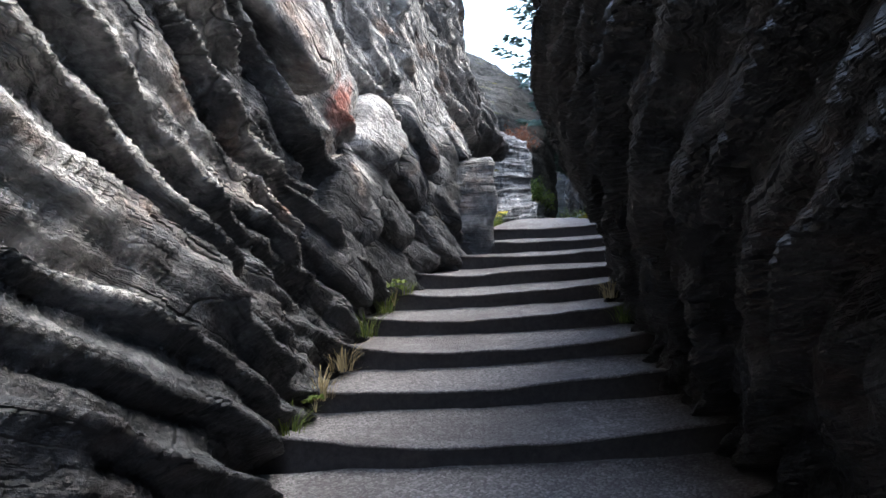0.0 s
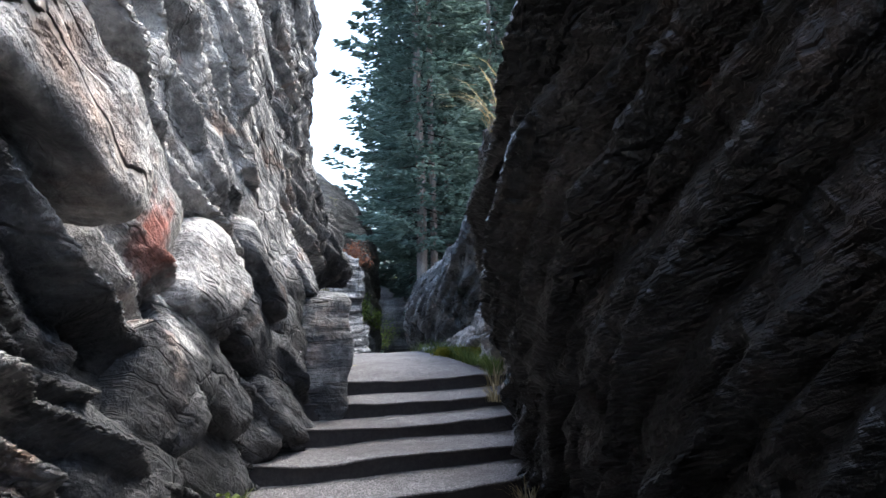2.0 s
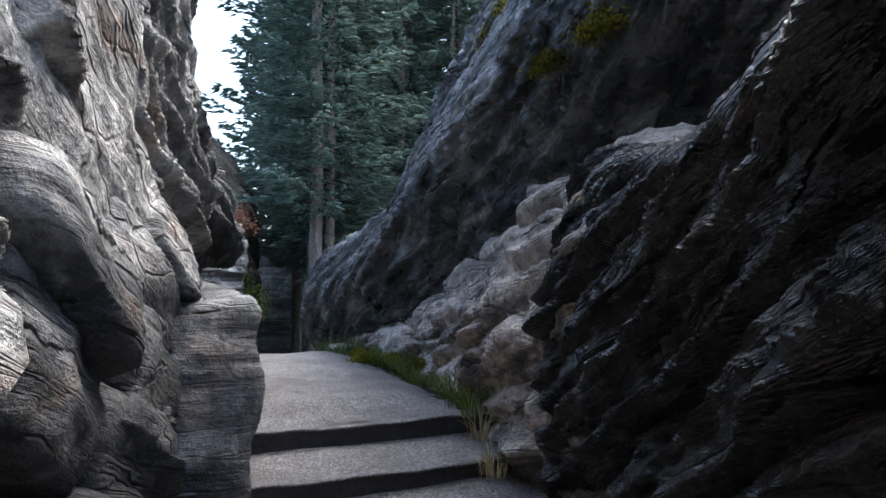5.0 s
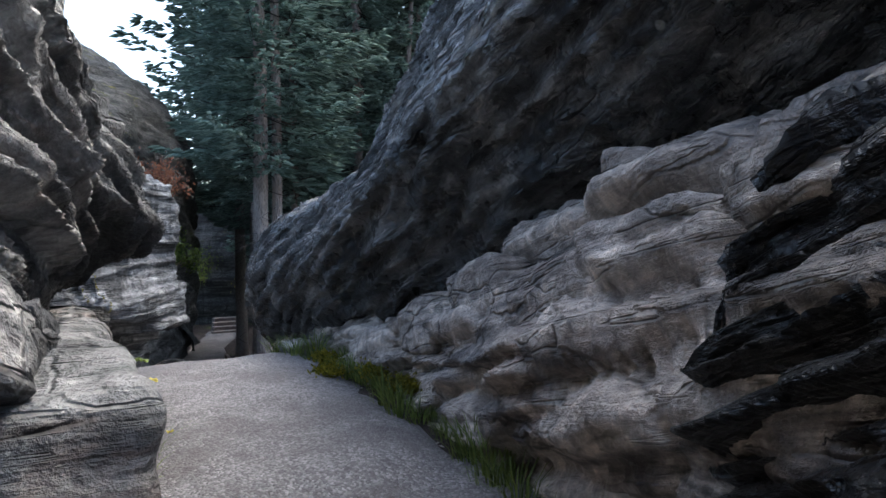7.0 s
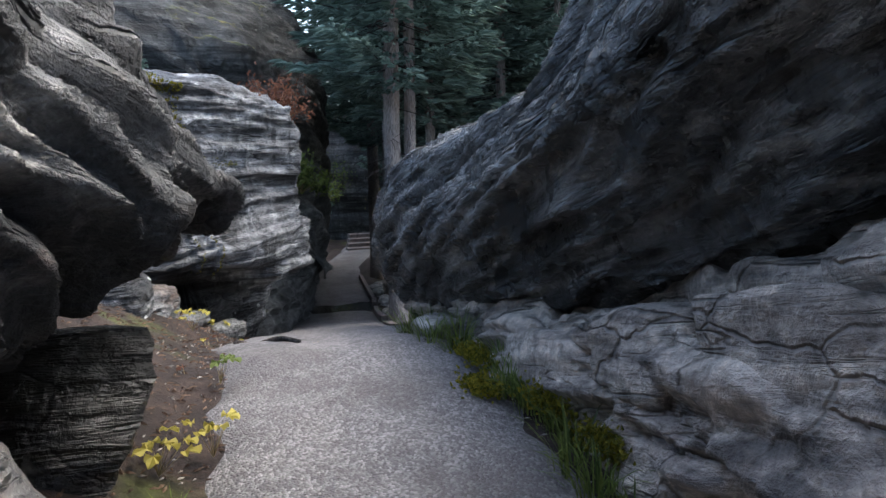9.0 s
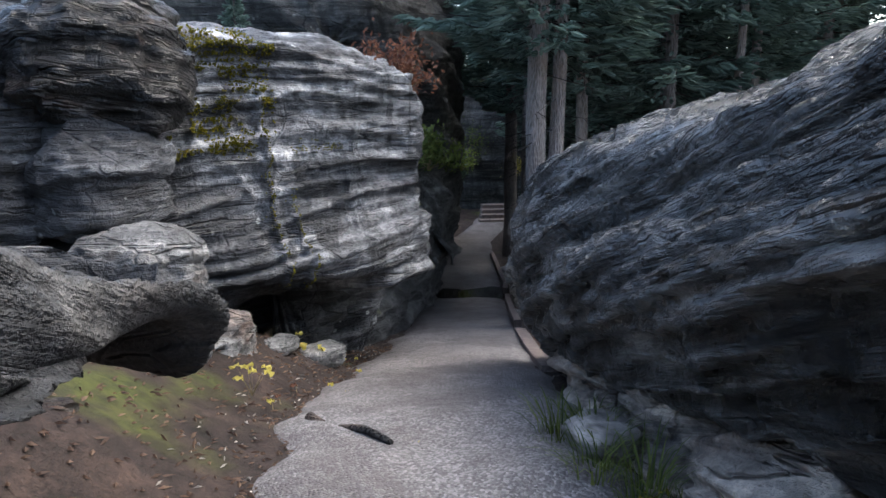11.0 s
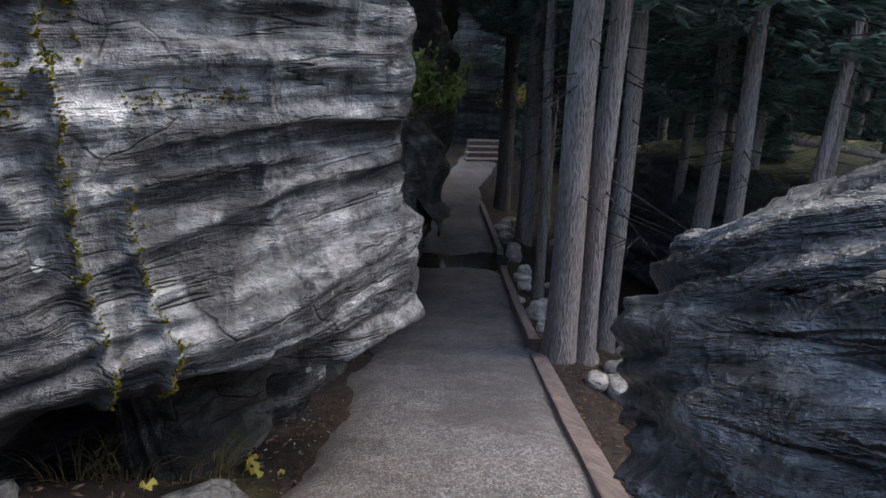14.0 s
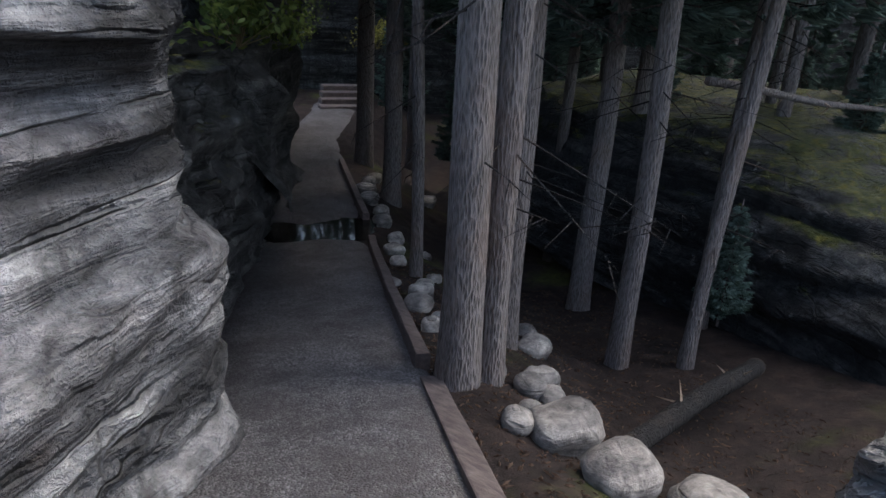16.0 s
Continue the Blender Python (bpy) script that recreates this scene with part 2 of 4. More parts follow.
# Darker below a plane near the foot and beyond one at the far end.
M_LEFT = rock_material("sandstone_left", (0.57, 0.543, 0.52), (0.41, 0.39, 0.373), (0.11, 0.108, 0.112), stain_at=(-0.55, 4.25, 2.25), warm=0.6, streak=0.45, lichen=0.15, dip=27, dark_planes=[((0, 0.16, -1, 1.4), 0.9), ((0, 1, -0.35, -7.1), 0.8)], groove=0.6)
# Wet brown rock, its tones darkened further to hold the overhang's shade.
M_DARK = rock_material("shade_darkened_wet_sandstone", (0.085, 0.077, 0.073), (0.021, 0.0193, 0.0185), (0.006, 0.0058, 0.0057), cracks=0.2, warm=0.12, streak=0.6, lichen=0.1, dip=24, rough=(0.2, 0.55), spec=0.55, bump=0.09, ribs=1.1)
# Pale tone raised to paint the sky sheen of the slab's nose.
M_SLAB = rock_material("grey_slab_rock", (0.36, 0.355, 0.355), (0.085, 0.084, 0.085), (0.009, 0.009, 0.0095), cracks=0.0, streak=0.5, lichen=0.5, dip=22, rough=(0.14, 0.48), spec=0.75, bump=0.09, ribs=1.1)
M_PALE = rock_material("pale_sandstone", (0.62, 0.54, 0.465), (0.51, 0.435, 0.375), (0.17, 0.15, 0.138), ribs=0.12, warm=0.25, streak=0.25, lichen=0.1, dip=14, groove=0.5)
# The slanting plane makes the low left part darker.
M_BLUE = rock_material("blue_grey_rock", (0.44, 0.44, 0.445), (0.16, 0.162, 0.172), (0.03, 0.031, 0.035), warm=0.06, streak=0.65, lichen=0.8, dip=-3, cracks=0.25, groove=0.5, ribs=0.6, dark_planes=[((-1.4, 0, -1, 3.0), 0.8)])
M_PALESTONE = rock_material("pale_lichened_stone", (0.27, 0.265, 0.26), (0.165, 0.163, 0.163), (0.055, 0.055, 0.058), warm=0.3, streak=0.35, lichen=0.3, dip=10)
M_MOSSY = rock_material("mossy_dark_rock", (0.12, 0.12, 0.115), (0.05, 0.05, 0.05), (0.015, 0.015, 0.015), streak=0.6, lichen=0.2, moss=0.13)
M_STONE = rock_material("edging_stone", (0.42, 0.385, 0.35), (0.34, 0.31, 0.28), (0.18, 0.163, 0.15), groove=0.08, cracks=0.15, bump=0.02, streak=0.15, lichen=0.1, moss=0.0)


def gravel_material(name="gravel"):
    n = Nodes(name)
    v = n.voronoi(85, None, "F1", "Color")
    peb = n.voronoi(85)
    tone = n.ramp(v, [(0.1, (0.075, 0.067, 0.066)), (0.5, (0.125, 0.114, 0.112)), (0.9, (0.26, 0.245, 0.24))])
    dirt = n.step(n.noise(1.4, 6, 0.65), 0.42, 0.62)
    col = n.mix(n.math("MULTIPLY", dirt, 0.55), tone, (0.062, 0.051, 0.048))
    col = n.mix(0.5, col, n.ramp(n.noise(9, 5), [(0.3, (0.6, 0.6, 0.6)), (0.7, (1.2, 1.2, 1.2))]), "MULTIPLY")
    h = n.math("ADD", n.math("MULTIPLY", peb, -0.7), n.noise(20, 5))
    return n.done(col, 0.72, n.bump(h, 0.7, 0.02), 0.4)


M_GRAVEL = gravel_material()


def soil_material():
    n = Nodes("needle_litter_soil")
    a = n.noise(5, 8, 0.7)
    b = n.noise(60, 5, 0.7)
    col = n.ramp(a, [(0.3, (0.010, 0.008, 0.007)), (0.5, (0.027, 0.02, 0.0175)), (0.72, (0.065, 0.045, 0.037))])
    col = n.mix(0.6, col, n.ramp(b, [(0.3, (0.35, 0.35, 0.35)), (0.7, (1.7, 1.5, 1.4))]), "MULTIPLY")
    moss = n.step(n.noise(0.55, 5, 0.6), 0.55, 0.68)
    col = n.mix(n.math("MULTIPLY", moss, 0.8), col, n.ramp(n.noise(14, 5), [(0.3, (0.02, 0.03, 0.007)), (0.7, (0.1, 0.11, 0.02))]))
    return n.done(col, 0.9, n.bump(n.math("ADD", a, n.math("MULTIPLY", b, 0.5)), 0.8, 0.04), 0.25)


M_SOIL = soil_material()


def bark_material(name, pale, dark):
    n = Nodes(name)
    info = n.t.nodes.new("ShaderNodeObjectInfo")
    v = n.mapping((1, 1, 0.22))
    a = n.voronoi(60, v)
    b = n.noise(16, 6, 0.7, v)
    col = n.ramp(n.math("ADD", n.math("MULTIPLY", a, 0.6), n.math("MULTIPLY", b, 0.6)), [(0.3, dark), (0.5, tuple((p + d) / 2 for p, d in zip(pale, dark))), (0.75, pale)])
    col = n.mix(n.math("MULTIPLY", info.outputs["Random"], 0.5), col, tuple(d * 1.2 for d in dark))
    col = n.mix(n.math("MULTIPLY", n.step(n.noise(2.2, 4), 0.5, 0.7), 0.3), col, (0.25, 0.17, 0.13))
    return n.done(col, 0.88, n.bump(n.math("ADD", a, b), 0.9, 0.03), 0.25)


M_BARK = bark_material("spruce_bark", (0.29, 0.25, 0.23), (0.08, 0.068, 0.062))
M_DEADBARK = bark_material("charred_log_bark", (0.03, 0.028, 0.027), (0.009, 0.0085, 0.0085))


def needle_material(name, low, high):
    n = Nodes(name)
    isl = n.geo.outputs["Random Per Island"]
    col = n.ramp(isl, [(0.0, low), (0.55, tuple((a + b) / 2 for a, b in zip(low, high))), (1.0, high)])
    col = n.mix(0.5, col, n.ramp(n.noise(1.2, 3), [(0.35, (0.55, 0.55, 0.55)), (0.65, (1.25, 1.25, 1.25))]), "MULTIPLY")
    n.done(col, 0.6, None, 0.3)
    thin = n.t.nodes.new("ShaderNodeBsdfTranslucent")
    n.put(thin.inputs["Color"], col)
    both = n.t.nodes.new("ShaderNodeMixShader")
    both.inputs[0].default_value = 0.5
    n.put(both.inputs[1], n.bsdf.outputs[0])
    n.put(both.inputs[2], thin.outputs[0])
    n.put(n.t.nodes["Material Output"].inputs["Surface"], both.outputs[0])
    return n.mat


M_NEEDLE = needle_material("spruce_needles", (0.075, 0.115, 0.095), (0.27, 0.355, 0.3))
M_DRYNEEDLE = needle_material("brown_dead_needles", (0.07, 0.03, 0.02), (0.19, 0.085, 0.05))
M_GRASS = needle_material("grass_blades", (0.05, 0.08, 0.018), (0.2, 0.23, 0.06))
M_DRYGRASS = needle_material("dry_grass", (0.2, 0.16, 0.08), (0.42, 0.34, 0.2))
M_YELLOW = needle_material("yellow_leaf", (0.4, 0.34, 0.06), (0.6, 0.52, 0.14))
M_GREENLEAF = needle_material("green_leaf", (0.05, 0.08, 0.02), (0.2, 0.24, 0.06))
M_LITTER = needle_material("litter_bits", (0.05, 0.03, 0.022), (0.2, 0.13, 0.09))
M_TUFT = needle_material("moss_tuft", (0.06, 0.075, 0.01), (0.34, 0.28, 0.03))


def wood_material(name, pale, dark):
    n = Nodes(name)
    v = n.mapping((6, 0.5, 6), (0, 0, -15))
    a = n.noise(5, 7, 0.65, v)
    col = n.ramp(a, [(0.3, dark), (0.7, pale)])
    col = n.mix(0.5, col, n.ramp(n.noise(7, 5), [(0.3, (0.5, 0.5, 0.5)), (0.7, (1.3, 1.3, 1.3))]), "MULTIPLY")
    return n.done(col, 0.75, n.bump(a, 0.6, 0.015), 0.35)


M_TIMBER = wood_material("weathered_timber", (0.19, 0.15, 0.135), (0.075, 0.058, 0.054))
M_STUB = wood_material("splintered_wood", (0.5, 0.38, 0.28), (0.3, 0.2, 0.14))
M_RISER = wood_material("dark_step_face", (0.055, 0.047, 0.045), (0.022, 0.02, 0.02))


def water_material():
    n = Nodes("puddle_water")
    return n.done((0.012, 0.01, 0.009, 1), 0.04, n.bump(n.noise(9, 2), 0.08, 0.01), 0.5)


M_WATER = water_material()

# ---- mesh helpers ----


def mesh_object(name, verts, faces, material, parent=None, label="", shade=True):
    me = bpy.data.meshes.new(name)
    me.from_pydata([tuple(v) for v in verts], [], faces)
    me.materials.append(material)
    if shade:
        me.polygons.foreach_set("use_smooth", [True] * len(me.polygons))
    me.update()
    ob = new(name, me)
    if parent:
        ob.parent = parent
    if label:
        tagged(ob, label)
    return ob


def part(name, bm, material, parent, label=""):
    me = bpy.data.meshes.new(name)
    bm.to_mesh(me)
    bm.free()
    me.materials.append(material)
    ob = new(name, me)
    ob.parent = parent
    if label:
        tagged(ob, label)
    return ob


def grid_faces(rows, cols, wrap=False):
    out = []
    for i in range(rows - 1):
        for j in range(cols - 1):
            a = i * cols + j
            out.append((a, a + 1, a + cols + 1, a + cols))
        if wrap:
            a = i * cols + cols - 1
            out.append((a, i * cols, (i + 1) * cols, a + cols))
    return out


def spline(keys, values, at):
    """Monotone-ish cubic through values (n, ...) at keys, read at positions."""
    keys = np.asarray(keys, float)
    values = np.asarray(values, float)
    m = np.gradient(values, keys, axis=0)
    i = np.clip(np.searchsorted(keys, at) - 1, 0, len(keys) - 2)
    h = (keys[i + 1] - keys[i])
    shape = (-1,) + (1,) * (values.ndim - 1)
    t = ((at - keys[i]) / h).reshape(shape)
    h = h.reshape(shape)
    return ((2 * t ** 3 - 3 * t ** 2 + 1) * values[i] + (t ** 3 - 2 * t ** 2 + t) * h * m[i]
            + (-2 * t ** 3 + 3 * t ** 2) * values[i + 1] + (t ** 3 - t ** 2) * h * m[i + 1])


def rock(name, sections, material, step=0.035, place=None, dip=0.0, amp=1.0, blocks=0.0, block_size=(0.75, 0.34), bed=0.17, cap=(0.3, 0.3), seed=1, relief=1.0, back=1, lumps=1.0, patchy=0.0, coarse=1.0, flake=0.03, joints=()):
    """A bedded rock: a loft of cross sections (x, z) along y, rounded off at both ends, cut by ledges along its beds and by joints between blocks."""
    ys = [s[0] for s in sections]
    prof = np.array([s[1] for s in sections], float)
    count = max(8, int((ys[-1] - ys[0]) / step))
    yy = np.linspace(ys[0], ys[-1], count)
    p = spline(ys, prof, yy)
    k = prof.shape[1]
    seg = []
    mean = prof.mean(0)
    for j in range(k - 1):
        length = float(np.hypot(*(mean[j + 1] - mean[j])))
        seg.append(max(3, int(length / (step * (5 if j >= k - 1 - back else 1.0)))))
    u = np.concatenate([np.linspace(j, j + 1, n, endpoint=False) for j, n in enumerate(seg)] + [[k - 1.0]])
    rows = np.stack([spline(np.arange(k), q, u) for q in p])
    y_rows = np.repeat(yy[:, None], len(u), 1)
    ends = []
    for side, r in ((0, cap[0]), (-1, cap[1])):
        ring = rows[side]
        centre = ring.mean(0)
        levels = np.linspace(0, math.pi / 2, 14)[1:] if r else []
        ends.append([(centre + (ring - centre) * max(0.02, math.cos(a)) ** 0.6, yy[side] + (r if side else -r) * math.sin(a)) for a in levels])
    stack = [e for e in reversed(ends[0])] + [(rows[i], yy[i]) for i in range(count)] + ends[1]
    xz = np.stack([s[0] for s in stack])
    yv = np.stack([np.full(len(u), s[1]) for s in stack])
    P = np.stack([xz[..., 0], yv, xz[..., 1]], -1)
    du = np.gradient(P, axis=1)
    dv = np.gradient(P, axis=0)
    N = np.cross(du, dv)
    N /= np.maximum(np.linalg.norm(N, axis=-1, keepdims=True), 1e-9)
    flat = P.reshape(-1, 3)
    nrm = N.reshape(-1, 3)
    warp = flat + 0.09 * np.stack([fbm(flat * 0.6, 3, seed + 20 + a) for a in range(3)], 1)
    t = math.tan(radians(dip))
    c = math.cos(radians(dip))
    s = c * (warp[:, 2] + t * warp[:, 1] + 0.1 * warp[:, 0])
    along = c * (warp[:, 1] - t * warp[:, 2])

    def ledges(width, sd, run):
        b = s / width + 0.45 * vnoise(np.stack([along * run, s * 0.5 / width, s * 0], 1), sd)
        i = np.floor(b).astype(np.int64)
        f = b - i
        h = hash3(i, 0 * i, 0 * i, sd)
        fade = 0.5 + 0.5 * vnoise(np.stack([along * run * 1.6, i * 5.3, i * 0.0], 1), sd + 3)
        body = smooth(0, 0.12, f) * (1 - 0.72 * f ** 1.6) * (1 - smooth(0.9, 1.0, f))
        notch = np.exp(-(np.minimum(f, 1 - f) / 0.06) ** 2)
        return body * (0.55 + 0.9 * h * fade + 0.3 * fade) - 0.55 - 0.75 * fade * notch

    d = 0.07 * lumps * fbm(flat * 0.8, 3, seed + 1) + 0.14 * coarse * ledges(bed * 1.9, seed + 2, 0.3) + 0.07 * ledges(bed * 0.8, seed + 3, 0.6) + 0.024 * relief * ledges(bed * 0.3, seed + 4, 1.1)
    if blocks:
        q = np.stack([along / block_size[0], s / block_size[1]], 1) + 0.16 * np.stack([vnoise(flat * 1.7, seed + 6), vnoise(flat * 1.7, seed + 7)], 1)
        edge, val = cells(q, seed + 5)
        where = smooth(patchy, patchy + 1.2, flat[:, 1] + 0.6 * flat[:, 2] - 1.5) if patchy else 1.0
        d = d + where * blocks * ((val - 0.5) * 0.9 * smooth(0, 0.2, edge) - 0.9 * np.exp(-(edge / 0.085) ** 2) + 0.4 * smooth(0, 0.5, edge))
    d = d.reshape(xz.shape[:2])
    for sweep in range(1):
        d[1:-1] = 0.25 * d[:-2] + 0.5 * d[1:-1] + 0.25 * d[2:]
        d[:, 1:-1] = 0.25 * d[:, :-2] + 0.5 * d[:, 1:-1] + 0.25 * d[:, 2:]
    plates = np.stack([along * 0.85, s * 7.5, flat[:, 0] * 1.2], 1)
    d = d.ravel() + flake * (1 - 1.6 * np.abs(fbm(plates, 4, seed + 14))) + 0.016 * fbm(flat * 7, 4, seed + 8) + 0.008 * (1 - np.abs(fbm(flat * 19, 3, seed + 9)))
    for at, wide, deep, low, high in joints:
        off = flat[:, 1] - at + 0.05 * fbm(flat * 2.3, 3, seed + 17)
        d = d - deep * np.exp(-(off / wide) ** 2) * smooth(low, low + 0.15, flat[:, 2]) * (1 - smooth(high - 0.2, high, flat[:, 2]))
    out = flat + nrm * (amp * d)[:, None]
    if place is not None:
        m = np.array(place)
        out = out @ m[:3, :3].T + m[:3, 3]
    r, c = xz.shape[0], xz.shape[1]
    faces = grid_faces(r, c)
    faces.append(tuple(range(c)))
    faces.append(tuple((r - 1) * c + j for j in reversed(range(c))))
    return mesh_object(name, out, faces, material)

# ---- terrain ----


def spaced(marks):
    return np.concatenate([np.arange(a, b, s) for a, b, s in marks])


gx = spaced([(-400, -40, 30), (-40, -8, 3), (-8, 0, 0.4), (0, 9, 0.1), (9, 20, 0.4), (20, 60, 4), (60, 420, 30)])
gy = spaced([(-400, -40, 30), (-40, -4, 3), (-4, 8, 0.4), (8, 26, 0.1), (26, 42, 0.4), (42, 90, 4), (90, 430, 30)])
GXX, GYY = np.meshgrid(gx, gy)
flat_x, flat_y = GXX.ravel(), GYY.ravel()
ground = mesh_object("ground", np.stack([flat_x, flat_y, ground_z(flat_x, flat_y)], 1), grid_faces(len(gy), len(gx)), M_SOIL)
tagged(ground, "dark forest soil with needle litter and moss", "ground", kind="structure")

py = spaced([(7.6, 26, 0.06), (26, 35.5, 0.25)])
pu = np.linspace(0, 1, 40)
PU, PYY = np.meshgrid(pu, py)
lx = np.interp(PYY, PY, PL) + 0.1 * fbm(np.stack([PYY.ravel() * 1.3, 0 * PYY.ravel(), 0 * PYY.ravel()], 1), 3, 31).reshape(PYY.shape)
rx = np.interp(PYY, PY, PR) + (0.05 * fbm(np.stack([PYY.ravel() * 1.7, 0 * PYY.ravel() + 4, 0 * PYY.ravel()], 1), 3, 32).reshape(PYY.shape)) * (PYY < 13.5)
lx, rx = lx - 0.22, rx + 0.12
pxx = lx + (rx - lx) * PU
crown = 0.04 - 0.1 * np.abs(2 * PU - 1) ** 5
dip_pool = -0.1 * np.exp(-((PYY - 23.5) / 0.5) ** 2)
pzz = path_z(PYY) - 0.07 * (1 - smooth(7.6, 8.15, PYY)) + crown + dip_pool + 0.016 * fbm(np.stack([pxx.ravel() * 2.5, PYY.ravel() * 2.5, 0 * PYY.ravel()], 1), 4, 33).reshape(PYY.shape)
path = mesh_object("path", np.stack([pxx.ravel(), PYY.ravel(), pzz.ravel()], 1), grid_faces(len(py), len(pu)), M_GRAVEL)
tagged(path, "fine grey gravel footpath, damp and trodden", "path", kind="structure")

# ---- steps ----
stairs = new("stairs")
tagged(stairs, "worn gravel steps with dark timber risers between rock walls", "stairs", kind="structure")
TREAD, RISE, TOP_Y = 0.545, 0.114, 7.48


def step(i):
    y0 = TOP_Y - TREAD * i
    z0 = 1.47 - RISE * i
    xs = np.linspace(float(np.interp(y0, PY, PL)) - 0.35, float(np.interp(y0, PY, PR)) + 0.35, 46)
    mid = (xs[0] + xs[-1]) / 2
    wave = vnoise(np.stack([xs * 1.3, 0 * xs + i * 3.7, 0 * xs], 1), 40)
    sag = 0.05 * ((xs - mid) / 0.8) ** 2 - 0.03 + 0.022 * wave
    front = y0 + 0.05 * vnoise(np.stack([xs * 1.1, 0 * xs + i * 5.1, 0 * xs], 1), 41) - 0.05 * np.clip(((xs - mid) / 0.9) ** 2, 0, 1.5)
    sag = np.clip(sag, -0.03, 0.05)
    if i == 0:
        sag = np.minimum(sag, 0.0)
    lines = []
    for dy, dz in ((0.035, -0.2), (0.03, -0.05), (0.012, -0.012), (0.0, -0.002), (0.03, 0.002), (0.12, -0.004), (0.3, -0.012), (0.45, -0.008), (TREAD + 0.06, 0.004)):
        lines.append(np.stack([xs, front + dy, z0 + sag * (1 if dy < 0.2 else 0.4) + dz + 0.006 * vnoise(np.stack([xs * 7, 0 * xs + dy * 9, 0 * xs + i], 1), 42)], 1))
    riser = mesh_object("riser", np.concatenate(lines[:3]), grid_faces(3, len(xs)), M_RISER, stairs, "dark-toned timber riser")
    tread = mesh_object("tread", np.concatenate(lines[2:]), grid_faces(len(lines) - 2, len(xs)), M_GRAVEL, stairs, "trodden gravel tread")
    return riser, tread


for i in range(15):
    step(i)

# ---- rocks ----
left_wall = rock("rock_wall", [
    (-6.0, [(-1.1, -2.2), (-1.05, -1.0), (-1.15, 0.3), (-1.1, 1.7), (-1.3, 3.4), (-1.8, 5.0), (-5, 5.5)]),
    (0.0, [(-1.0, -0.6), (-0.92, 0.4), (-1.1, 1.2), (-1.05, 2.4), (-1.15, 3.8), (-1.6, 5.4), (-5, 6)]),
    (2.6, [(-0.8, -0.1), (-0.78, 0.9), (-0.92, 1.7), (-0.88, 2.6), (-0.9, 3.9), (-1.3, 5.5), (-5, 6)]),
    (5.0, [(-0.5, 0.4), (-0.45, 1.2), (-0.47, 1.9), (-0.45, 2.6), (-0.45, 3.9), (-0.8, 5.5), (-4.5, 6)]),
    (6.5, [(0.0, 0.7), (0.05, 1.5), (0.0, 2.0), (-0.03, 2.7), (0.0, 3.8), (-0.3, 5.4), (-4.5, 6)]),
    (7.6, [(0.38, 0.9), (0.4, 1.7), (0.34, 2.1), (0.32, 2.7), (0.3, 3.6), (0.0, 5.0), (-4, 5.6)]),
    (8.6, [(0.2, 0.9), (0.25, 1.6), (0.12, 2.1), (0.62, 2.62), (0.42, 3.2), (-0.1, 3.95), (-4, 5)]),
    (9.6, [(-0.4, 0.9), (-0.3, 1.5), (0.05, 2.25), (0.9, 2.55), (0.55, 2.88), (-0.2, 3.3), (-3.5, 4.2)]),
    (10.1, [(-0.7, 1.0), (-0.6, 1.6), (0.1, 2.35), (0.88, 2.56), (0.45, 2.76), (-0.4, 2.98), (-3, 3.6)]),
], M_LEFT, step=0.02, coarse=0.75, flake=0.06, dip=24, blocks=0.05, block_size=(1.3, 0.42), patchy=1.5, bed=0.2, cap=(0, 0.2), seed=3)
tagged(left_wall, "tall pale grey sandstone wall of tilted beds with rusty stains", "rock")

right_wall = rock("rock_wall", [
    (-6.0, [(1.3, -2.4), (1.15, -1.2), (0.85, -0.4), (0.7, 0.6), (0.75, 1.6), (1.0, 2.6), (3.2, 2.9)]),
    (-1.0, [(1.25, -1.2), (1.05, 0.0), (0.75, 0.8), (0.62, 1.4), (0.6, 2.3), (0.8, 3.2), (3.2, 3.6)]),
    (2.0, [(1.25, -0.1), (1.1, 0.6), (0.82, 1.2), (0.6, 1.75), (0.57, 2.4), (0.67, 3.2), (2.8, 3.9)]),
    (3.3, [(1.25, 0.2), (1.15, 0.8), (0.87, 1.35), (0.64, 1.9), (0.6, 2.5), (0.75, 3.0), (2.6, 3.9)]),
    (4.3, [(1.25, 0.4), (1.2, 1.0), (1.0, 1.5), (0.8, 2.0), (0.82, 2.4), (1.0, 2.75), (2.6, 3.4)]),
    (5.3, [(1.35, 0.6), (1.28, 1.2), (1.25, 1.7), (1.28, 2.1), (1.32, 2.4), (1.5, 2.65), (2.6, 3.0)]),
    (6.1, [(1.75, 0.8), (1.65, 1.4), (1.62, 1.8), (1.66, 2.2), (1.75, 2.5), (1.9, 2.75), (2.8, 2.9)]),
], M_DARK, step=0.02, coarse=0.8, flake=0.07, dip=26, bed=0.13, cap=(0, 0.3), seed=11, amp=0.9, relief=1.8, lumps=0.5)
tagged(right_wall, "wet overhanging sandstone wall with slanting ribs, shade in its colour", "rock")

